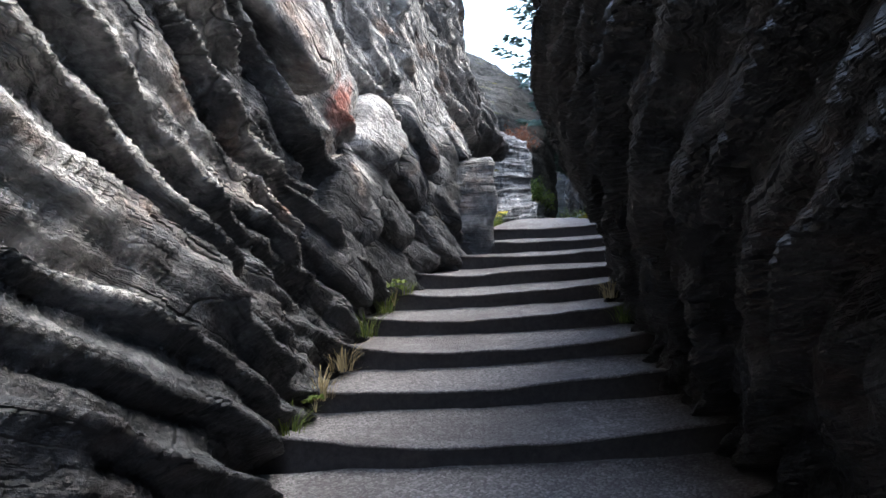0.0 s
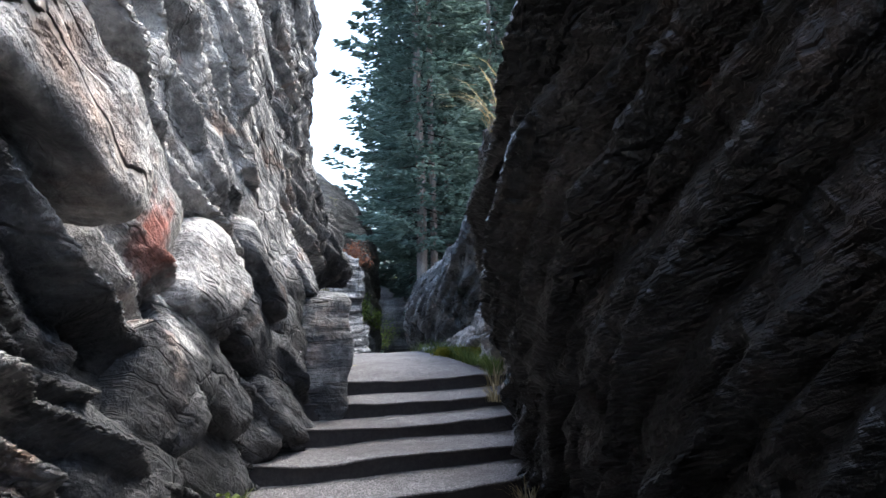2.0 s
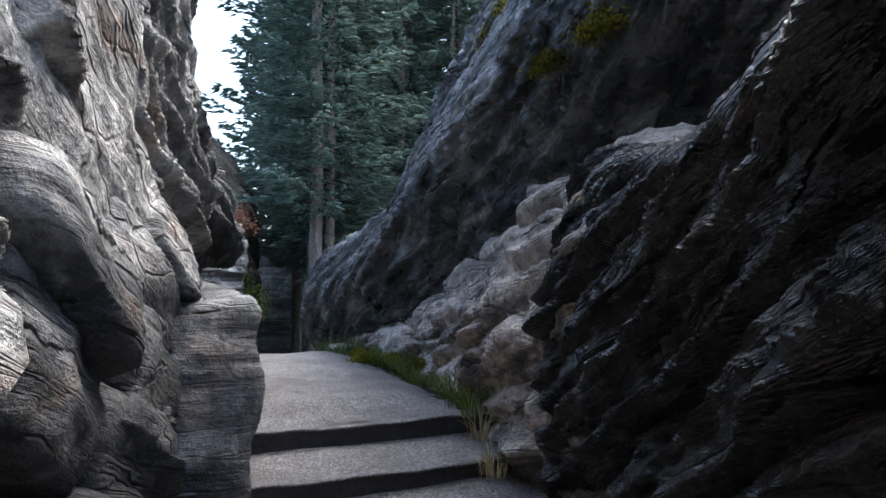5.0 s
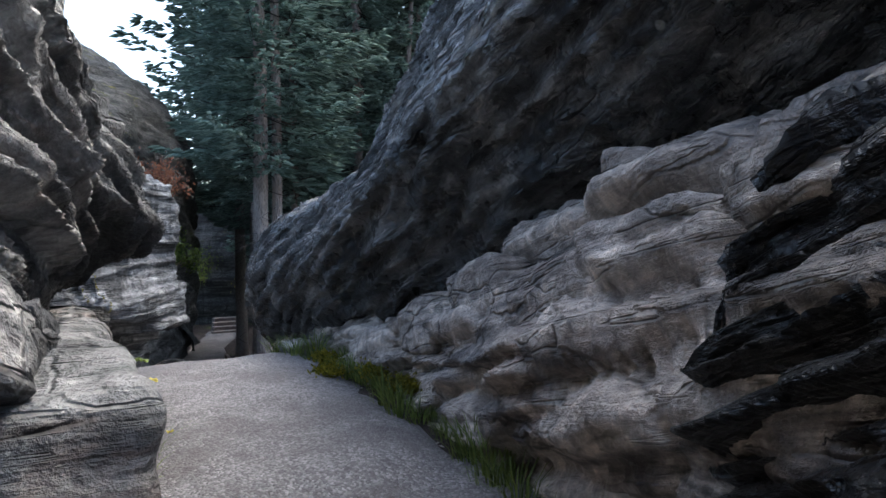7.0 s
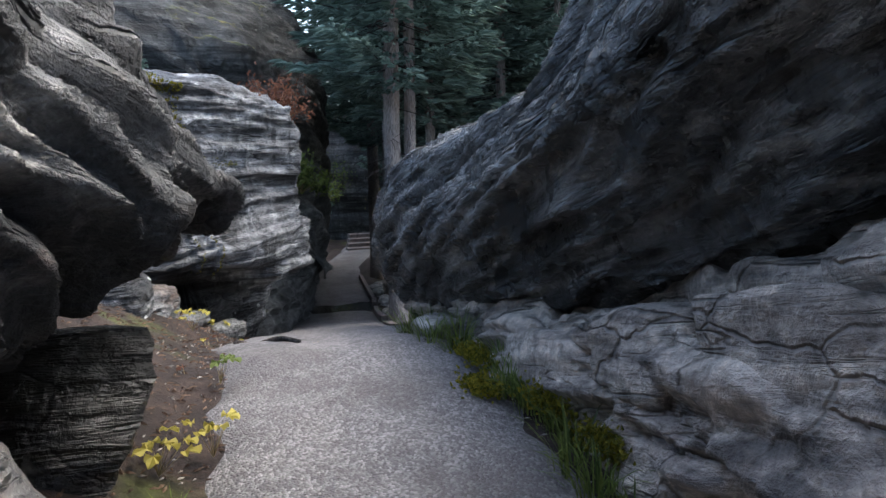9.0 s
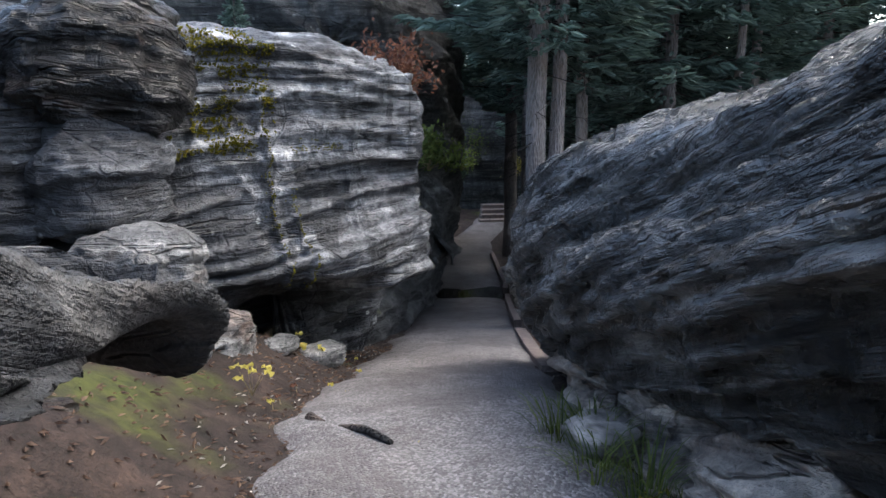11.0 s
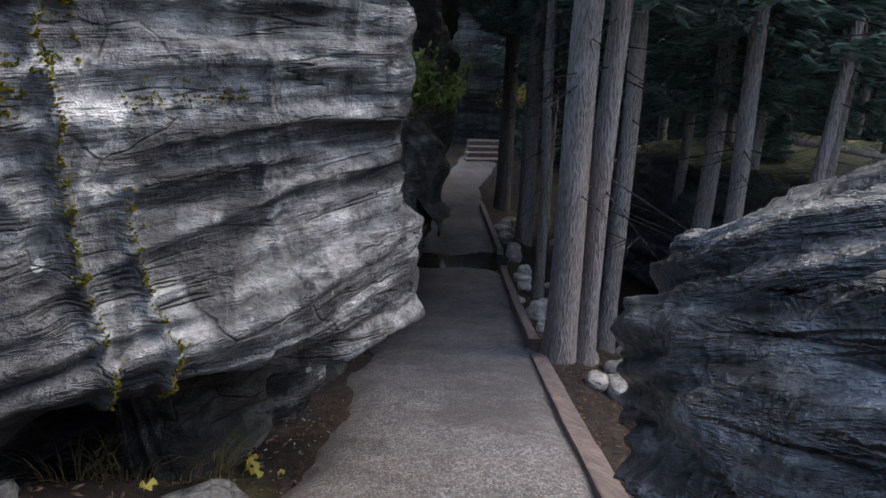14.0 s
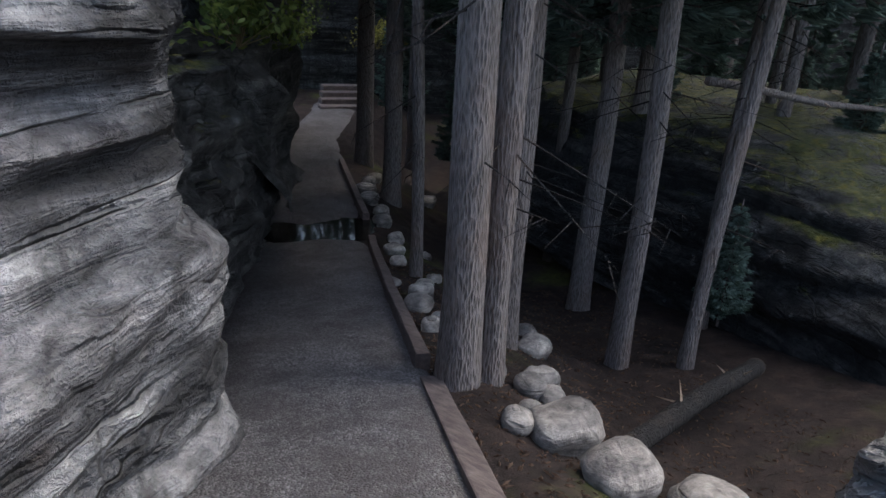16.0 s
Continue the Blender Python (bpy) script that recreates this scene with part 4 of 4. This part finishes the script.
bank = rock("mossy_bank", [
    (17.5, [(8.0, -1.5), (8.1, -0.4), (8.4, 0.1), (9.2, 0.4), (12, 0.6)]),
    (20.0, [(8.2, -1.5), (8.2, -0.3), (8.5, 0.5), (9.4, 0.9), (12.5, 1.1)]),
    (23.5, [(7.6, -1.5), (7.7, -0.4), (8.1, 0.4), (9.0, 0.9), (12.5, 1.2)]),
    (27.0, [(7.8, -1.5), (8.0, -0.4), (8.6, 0.3), (9.6, 0.7), (12.5, 1.0)]),
], M_MOSSY, step=0.06, dip=5, bed=0.3, cap=(0.5, 0.8), seed=71, amp=1.0)
tagged(bank, "low mossy rock bank among the trees", "rock")

# edging stones beside the timber kerb
rng = random.Random(5)
for x, y, r in [(4.08, 16.62, 0.2), (3.81, 16.68, 0.08), (4.13, 17.06, 0.07), (4.16, 16.1, 0.2), (4.75, 16.0, 0.17), (4.36, 17.5, 0.11), (4.6, 17.75, 0.12), (4.52, 17.4, 0.11), (4.22, 17.8, 0.08), (5.1, 18.72, 0.14), (5.6, 19.75, 0.12), (4.83, 19.13, 0.08),
                (4.04, 18.75, 0.09), (4.19, 19.5, 0.12), (4.44, 20.05, 0.14), (4.91, 20.9, 0.08), (4.65, 21.5, 0.09), (4.86, 22.3, 0.12), (5.45, 22.6, 0.07), (6.0, 21.4, 0.1), (5.1, 23.0, 0.13), (5.15, 23.8, 0.14), (5.3, 24.4, 0.14), (5.28, 25.05, 0.15), (5.33, 25.5, 0.15), (5.5, 25.9, 0.14), (6.9, 26.4, 0.15), (5.8, 26.5, 0.13), (4.3, 20.6, 0.07), (4.6, 20.4, 0.08), (4.25, 19.1, 0.06)]:
    boulder("edging_stone", (x, y, ground_at(x, y) + r * 0.3), (0.76 * r * rng.uniform(1.0, 1.35), r * rng.uniform(0.8, 1.1), r * rng.uniform(0.65, 0.85)), M_STONE, rng.randrange(900), "rounded pale edging stone in needle litter", rng.uniform(0, 360), 3, 0.5, 0, 0.5, "stones along the kerb")

# ---- timber kerb ----


def beam(a, b, width=0.11, height=0.13, label="weathered squared timber kerb edging the path"):
    a, b = Vector(a), Vector(b)
    n = max(4, int((b - a).length / 0.15))
    along = (b - a).normalized()
    side = along.cross(Vector((0, 0, 1))).normalized()
    verts = []
    prof = [(-0.5, -1.6), (-0.5, 0.38), (-0.42, 0.5), (0.42, 0.5), (0.5, 0.38), (0.5, -1.6)]
    for i in range(n + 1):
        c = a.lerp(b, i / n)
        c.z = float(path_z(c.y)) + min(0.05, 0.4 * height)
        for u, w in prof:
            j = 0.006 * noise.noise(Vector((c.x * 3 + u * 5, c.y * 3, w * 4)))
            verts.append(c + side * (u * width + j) + Vector((0, 0, w * height + j)))
    faces = grid_faces(n + 1, len(prof)) + [tuple(reversed(range(6))), tuple(n * 6 + k for k in range(6))]
    ob = mesh_object("timber_kerb", verts, faces, M_TIMBER, shade=False)
    return tagged(ob, label, "kerb", "timber kerbs")


beam((2.78, 13.6, 0), (3.56, 17.5, 0), 0.14, 0.03)
beam((3.6, 17.75, 0), (4.69, 22.85, 0))
beam((4.9, 23.9, 0), (5.4, 27.6, 0))

# ---- puddle ----
ring = []
for k in range(72):
    a = 2 * math.pi * k / 72
    r = 1 + 0.22 * noise.noise(Vector((math.cos(a) * 1.4, math.sin(a) * 1.4, 2.0))) + 0.1 * noise.noise(Vector((math.cos(a) * 5, math.sin(a) * 5, 5.0)))
    ring.append((4.1 + 0.88 * r * math.cos(a), 23.55 + 0.7 * r * math.sin(a), -1.003))
puddle = mesh_object("puddle", ring, [tuple(range(72))], M_WATER, shade=False)
tagged(puddle, "dark still rainwater lying across the path", "puddle", kind="structure")

# ---- far steps ----
far_steps = new("far_steps")
tagged(far_steps, "short flight of pale trail steps at the path's end", "stairs", kind="structure")
for i in range(4):
    bm = bmesh.new()
    bmesh.ops.create_cube(bm, size=1.0, matrix=pose(6.95 + 0.12 * i, 34.2 + 0.45 * i, -1.08 + 0.13 * i) @ Matrix.Diagonal((1.2, 0.5, 0.17, 1)))
    bmesh.ops.bevel(bm, geom=bm.edges[:], offset=0.02, segments=2, affect="EDGES")
    part("step", bm, M_TIMBER, far_steps)

# ---- logs ----


def log(name, a, b, r0, r1, material, label, stubs=0, seed=0):
    a, b = Vector(a), Vector(b)
    thing = new(name)
    thing.location = a
    d = (b - a)
    u = d.normalized()
    s = u.cross(Vector((0, 0, 1))).normalized()
    t = u.cross(s)
    verts = []
    n, m = 24, 12
    for i in range(n + 1):
        r = r0 + (r1 - r0) * i / n
        for k in range(m):
            q = 2 * math.pi * k / m
            rr = r * (1 + 0.1 * noise.noise(Vector((math.cos(q) * 2, math.sin(q) * 2, i * 0.4 + seed))))
            verts.append(d * (i / n) + s * rr * math.cos(q) + t * rr * math.sin(q) + Vector((0, 0, 0.02 * math.sin(i * 0.3 + seed))))
    faces = grid_faces(n + 1, m, True) + [tuple(reversed(range(m))), tuple(n * m + k for k in range(m))]
    mesh_object("stem", verts, faces, material, thing)
    lr = random.Random(seed)
    for k in range(stubs):
        sv, sf = [], []
        at = d * lr.uniform(0.35, 0.9)
        twig(sv, sf, at, at + (s * lr.uniform(-1, 1) + Vector((0, 0, lr.uniform(-0.4, 0.9)))).normalized() * lr.uniform(0.14, 0.3), 0.018)
        mesh_object("broken_stub", sv, sf, M_STUB, thing, "splintered pale branch stub", shade=False)
    return tagged(thing, label, "log")


log("fallen_log", (4.45, 16.55, ground_at(4.45, 16.55) + 0.05), (6.9, 17.75, ground_at(6.9, 17.75) + 0.3), 0.08, 0.085, M_DEADBARK, "charred dark fallen log with splintered stubs", 5, 4)
log("fallen_pole", (7.6, 19.85, 1.76), (11.2, 20.3, 1.3), 0.05, 0.035, M_BARK, "thin bare fallen trunk leaning across the bank", 4, 7)
log("root", (1.02, 12.1, 1.36), (1.4, 11.5, 1.5), 0.03, 0.015, M_DEADBARK, "dark exposed root crossing the path edge", 0, 9)

# ---- grass, leaves and shrubs ----


def grass_tuft(at, seed, blades=60, height=0.22, spread=0.1, material=None, label="tuft of green grass at the rock's foot"):
    gr = random.Random(seed)
    verts, faces = [], []
    for k in range(blades):
        a = gr.uniform(0, 6.283)
        r = spread * math.sqrt(gr.random())
        base = Vector((r * math.cos(a), r * math.sin(a), -0.03))
        h = height * gr.uniform(0.5, 1.15)
        bend = Vector((math.cos(a + gr.uniform(-0.6, 0.6)), math.sin(a + gr.uniform(-0.6, 0.6)), 0)) * h * gr.uniform(0.25, 0.9)
        w = Vector((-math.sin(a), math.cos(a), 0)) * gr.uniform(0.0025, 0.0045)
        i = len(verts)
        for u in (0, 0.4, 0.75):
            c = base + bend * u * u + Vector((0, 0, h * (u - 0.25 * u * u)))
            verts += [c - w * (1 - 0.5 * u), c + w * (1 - 0.5 * u)]
        verts.append(base + bend + Vector((0, 0, h * 0.68)))
        faces += [(i, i + 1, i + 3, i + 2), (i + 2, i + 3, i + 5, i + 4), (i + 4, i + 5, i + 6)]
    ob = mesh_object("grass_tuft", verts, faces, material or M_GRASS, shade=False)
    ob.location = at
    return tagged(ob, label, "grass", "grass tufts", "stuff")


def leafy_plant(at, seed, leaves=7, size=0.045, height=0.12, material=None, label="small plant with yellow lobed leaves"):
    gr = random.Random(seed)
    thing = new("leafy_plant")
    thing.location = at
    sv, sf = [], []
    for k in range(leaves):
        a = gr.uniform(0, 6.283)
        r = height * gr.uniform(0.2, 0.9)
        tip = Vector((r * math.cos(a), r * math.sin(a), height * gr.uniform(0.5, 1.1)))
        twig(sv, sf, Vector((0, 0, -0.03)), tip, 0.003)
        verts = [tip]
        q = Matrix.Rotation(a, 3, "Z") @ Matrix.Rotation(gr.uniform(-0.2, 0.7), 3, "Y")
        s = size * gr.uniform(0.7, 1.2)
        for j in range(15):
            b = -2.6 + 5.2 * j / 14
            rr = s * (0.5 + 0.5 * abs(math.cos(b * 1.5)) ** 0.7) * (1 - 0.12 * abs(b))
            verts.append(tip + q @ Vector((s * 0.3 + rr * math.cos(b), rr * math.sin(b), 0.012 * math.sin(b * 5))))
        mesh_object("leaf", verts, [(0, j, j + 1) for j in range(1, 15)], material or M_YELLOW, thing, shade=False)
    mesh_object("stems", sv, sf, M_DRYGRASS, thing, shade=False)
    return tagged(thing, label, "plant", "leafy plants")


tr = random.Random(12)
for k in range(30):
    y = 7.6 + 4.0 * (k + tr.random()) / 30
    x = float(np.interp(y, [7.6, 8.5, 9.3, 10.0, 11.6], [1.93, 2.12, 2.22, 2.28, 2.2])) + tr.uniform(-0.08, 0.12)
    grass_tuft((x, y, float(path_z(y)) + tr.uniform(0, 0.05)), 100 + k, 55, tr.uniform(0.12, 0.3), 0.1)
for x, y, h in [(-0.74, 3.2, 0.2), (-0.66, 3.6, 0.22), (-0.6, 3.95, 0.22), (-0.5, 4.45, 0.24), (-0.42, 4.9, 0.2), (-0.3, 5.3, 0.14), (1.12, 4.5, 0.16), (1.16, 5.0, 0.2), (1.2, 3.7, 0.1), (0.6, 8.2, 0.2), (0.7, 8.7, 0.25), (0.66, 9.1, 0.2), (1.6, 6.7, 0.2), (1.75, 7.1, 0.26), (1.85, 7.4, 0.28)]:
    grass_tuft((x, y, float(path_z(y)) + 0.02), int(1000 + x * 100 + y * 10), 40, h, 0.07, tr.choice((M_GRASS, M_DRYGRASS)), "thin tuft of grass at the wall's foot")
for x, y, z, h in [(0.35, 14.0, 0.85, 0.25), (0.45, 14.05, 0.85, 0.3), (0.75, 14.2, 0.83, 0.22), (0.85, 14.25, 0.83, 0.22), (-0.05, 13.3, 1.35, 0.2), (1.3, 4.0, 2.8, 0.4), (1.15, 3.9, 2.8, 0.4), (1.45, 4.4, 2.75, 0.4)]:
    grass_tuft((x, y, z), int(3000 + x * 100 + y * 10), 60, h, 0.12, M_DRYGRASS, "tuft of dry brown grass on the rocks")
leafy_plant((0.8, 9.7, 1.56), 1)
leafy_plant((0.6, 9.55, 1.58), 2, 8)
leafy_plant((0.86, 10.6, 1.58), 3, 5, 0.05, 0.1, M_GREENLEAF, "small plant with pale green leaves")
leafy_plant((0.72, 12.2, 1.5), 4, 6)
leafy_plant((0.8, 14.2, 0.9), 5, 8, 0.055, 0.25)
leafy_plant((1.02, 14.45, 0.82), 6, 4, 0.05, 0.1)
leafy_plant((-0.36, 4.95, 1.0), 7, 9, 0.05, 0.14, M_GREENLEAF, "small plant with pale green leaves")
leafy_plant((-0.66, 3.45, 0.66), 8, 5, 0.05, 0.06, M_GREENLEAF, "small plant with pale green leaves")
for k in range(26):
    y = tr.uniform(7.8, 16)
    x = float(np.interp(y, PY, PL)) + tr.random() ** 2 * 1.3 - 0.25
    leafy_plant((x, y, ground_at(x, y) + 0.035), 200 + k, 1, 0.03, 0.02, tr.choice((M_YELLOW, M_DRYNEEDLE)), "single fallen leaf lying on the ground")


def shrub(at, seed, radius, material, label, count=700, leaf=0.05):
    gr = random.Random(seed)
    verts, faces = [], []
    thing = new("shrub")
    thing.location = at
    sv, sf = [], []
    for k in range(22):
        a = gr.uniform(0, 6.283)
        e = gr.uniform(0.15, 1.3)
        tip = Vector((math.cos(a) * math.cos(e), math.sin(a) * math.cos(e), math.sin(e))) * radius * gr.uniform(0.6, 1.1)
        twig(sv, sf, Vector((0, 0, -0.05)), tip, 0.008)
        for j in range(count // 22):
            p = tip * gr.uniform(0.35, 1.05) + Vector((gr.gauss(0, 1), gr.gauss(0, 1), gr.gauss(0, 1))) * radius * 0.12
            u = Vector((gr.gauss(0, 1), gr.gauss(0, 1), gr.gauss(0, 1))).normalized() * leaf
            w = u.cross(Vector((gr.gauss(0, 1), gr.gauss(0, 1), gr.gauss(0, 1)))).normalized() * leaf * 0.4
            i = len(verts)
            verts += [p - u, p + w, p + u, p - w]
            faces.append((i, i + 1, i + 2, i + 3))
    mesh_object("leaves", verts, faces, material, thing, shade=False)
    mesh_object("stems", sv, sf, M_DRYGRASS, thing, shade=False)
    return tagged(thing, label, "shrub")


shrub((1.75, 15.75, 3.15), 3, 0.55, M_DRYNEEDLE, "rust-brown dead spruce bough hanging off the boulder", 1500, 0.035)
for k, (x, y, z, r, m) in enumerate([(2.6, 19.6, 2.1, 0.6, M_GREENLEAF), (3.0, 21.5, 1.9, 0.6, M_GREENLEAF), (4.2, 30.5, 1.8, 0.9, M_YELLOW), (5.2, 32.0, 1.0, 0.9, M_GREENLEAF), (8.6, 36.0, 0.5, 1.0, M_YELLOW), (6.4, 37.5, 1.4, 1.2, M_GREENLEAF)]):
    shrub((x, y, z), 40 + k, r, m, "low autumn shrub with small green and yellow leaves", 900, 0.05)


def moss_patch(at, seed, size, label="cushion of yellow-green moss clinging to the rock"):
    """A lumpy cushion of many short shoots."""
    gr = random.Random(seed)
    verts, faces = [], []
    for k in range(420):
        p = Vector((gr.gauss(0, 0.4) * size[0], gr.gauss(0, 0.4) * size[1], gr.gauss(0, 0.4) * size[2]))
        needle_spray(verts, faces, gr, p, Vector((gr.gauss(0, 1), gr.gauss(0, 1), gr.uniform(0.1, 1.4))), gr.uniform(0.018, 0.04), 0.008)
    ob = mesh_object("moss", verts, faces, M_TUFT, shade=False)
    ob.location = at
    return tagged(ob, label, "moss", "moss cushions", "stuff")


for k, (x, y, z, a, b, c) in enumerate([(2.42, 8.1, 4.05, 0.1, 0.2, 0.12), (2.3, 7.6, 4.05, 0.1, 0.25, 0.12), (2.25, 7.2, 4.08, 0.1, 0.22, 0.12), (2.2, 6.7, 4.14, 0.1, 0.22, 0.12), (2.14, 7.0, 3.48, 0.08, 0.18, 0.07), (2.1, 6.5, 3.5, 0.08, 0.2, 0.08),
                                         (2.1, 10.0, 1.57, 0.12, 0.2, 0.05), (2.27, 9.6, 1.6, 0.1, 0.25, 0.06), (2.25, 10.5, 1.58, 0.1, 0.25, 0.05), (2.24, 9.1, 1.6, 0.08, 0.2, 0.06)]):
    moss_patch((x, y, z), 500 + k, (a, b, c))
for x, y, z in [(0.68, 3.85, 2.62), (0.66, 3.7, 2.66), (0.75, 3.95, 2.6)]:
    grass_tuft((x, y, z), int(7000 + y * 100), 34, 0.3, 0.06, M_DRYGRASS, "tuft of dry brown grass on the rocks")

def moss_growth(host, place, seed, spread, count, label, size=0.02, material=None):
    """Short moss shoots rooted on the side face of a rock, over an area or along a seam given in the rock's own length and height."""
    gr = random.Random(seed)
    co = np.empty(len(host.data.vertices) * 3)
    host.data.vertices.foreach_get("co", co)
    inv = np.array(place.inverted())
    local = co.reshape(-1, 3) @ inv[:3, :3].T + inv[:3, 3]
    local = local[local[:, 0] > -0.5]
    turn = place.to_3x3()
    verts, faces = [], []
    for k in range(count):
        a, z = spread(gr)
        near = local[(np.abs(local[:, 1] - a) < 0.02) & (np.abs(local[:, 2] - z) < 0.025)]
        if not len(near):
            continue
        q = near[near[:, 0].argmax()]
        at = place @ Vector(q)
        way = turn @ Vector((gr.uniform(0.2, 1), gr.gauss(0, 0.5), gr.gauss(0.3, 0.5)))
        needle_spray(verts, faces, gr, at, way, gr.uniform(0.6, 1.5) * size, 0.35 * size)
    ob = mesh_object("moss", verts, faces, material or M_TUFT, shade=False)
    return tagged(ob, label, "moss", "moss cushions", "stuff")


BLUE = pose(-0.6, 13.4, 0, 0, 0, -50.8)


def ragged(gr):
    while True:
        a, z = gr.uniform(0.7, 1.62), gr.uniform(2.62, 3.6)
        if noise.noise(Vector((a * 4, z * 4, 3))) + 0.5 * noise.noise(Vector((a * 13, z * 13, 7))) > 0.4 * abs(a - 1.2) + 0.35 * (3.0 - z) - 0.12:
            return a, z


moss_growth(blue_rock, BLUE, 1, ragged, 2600, "patchy yellow-brown moss spread over the boulder's top", 0.022)
moss_growth(blue_rock, BLUE, 2, lambda gr: (1.5 + gr.gauss(0, 0.022), 1.55 + 1.6 * gr.random()), 420, "moss filling an upright crack in the boulder", 0.016)
moss_growth(blue_rock, BLUE, 3, lambda gr: (1.72 + gr.gauss(0, 0.018), 1.5 + 0.85 * gr.random()), 260, "moss filling an upright crack in the boulder", 0.015)
moss_growth(blue_rock, BLUE, 4, lambda gr: (1.75 + 0.5 * gr.random(), 2.66 + gr.gauss(0, 0.02)), 160, "thin line of moss along a bedding seam", 0.014)
for x, y, h in [(0.62, 14.75, 0.3), (0.8, 14.9, 0.26), (0.95, 15.05, 0.24), (0.45, 14.6, 0.28), (0.7, 15.3, 0.22)]:
    grass_tuft((x, y, ground_at(x, y)), int(9000 + y * 100), 60, h, 0.14, M_DRYGRASS, "tuft of dry brown grass under the boulder")
leafy_plant((0.76, 15.3, ground_at(0.76, 15.3)), 21, 7, 0.06, 0.22)
leafy_plant((1.1, 15.1, ground_at(1.1, 15.1)), 22, 4, 0.05, 0.12)

# ---- litter of needles, bark chips and grit ----


def litter(name, count, seed, area, material, label, size):
    gr = random.Random(seed)
    xs, ys = [], []
    while len(xs) < count:
        y = gr.uniform(area[0], area[1])
        off = gr.random() ** 1.4 * area[2] - area[4]
        x = float(np.interp(y, PY, PL)) - off if area[3] < 0 else float(np.interp(y, PY, PR)) + off
        xs.append(x)
        ys.append(y)
    zs = ground_z(np.array(xs), np.array(ys))
    verts, faces = [], []
    for x, y, z in zip(xs, ys, zs):
        a = gr.uniform(0, 6.283)
        ln, w, h = gr.uniform(0.4, 1.6) * size, gr.uniform(0.15, 0.5) * size, gr.uniform(0.1, 0.35) * size
        d = Vector((math.cos(a), math.sin(a), gr.uniform(-0.2, 0.2))) * ln
        s = Vector((-math.sin(a), math.cos(a), 0)) * w
        c = Vector((x, y, float(z) + 0.008))
        i = len(verts)
        verts += [c - d, c + s, c + d, c - s, c + Vector((0, 0, h + 0.004))]
        faces += [(i, i + 1, i + 4), (i + 1, i + 2, i + 4), (i + 2, i + 3, i + 4), (i + 3, i, i + 4)]
    ob = mesh_object(name, verts, faces, material, shade=False)
    return tagged(ob, label, "litter", kind="stuff")


litter("litter", 2600, 1, (7.8, 16.5, 1.2, -1, 0.22), M_LITTER, "brown needles, twigs and bark bits on the soil", 0.022)
litter("litter", 4200, 2, (13.8, 22.0, 3.4, 1, -0.1), M_LITTER, "brown needles and twigs on the forest floor", 0.025)
litter("grit", 900, 3, (7.8, 18.0, 0.9, -1, 0.45), M_STONE, "small grey stone chips at the path edge", 0.014)
litter("grit", 500, 4, (7.8, 18.0, 0.5, 1, 0.35), M_STONE, "small grey stone chips at the path edge", 0.014)
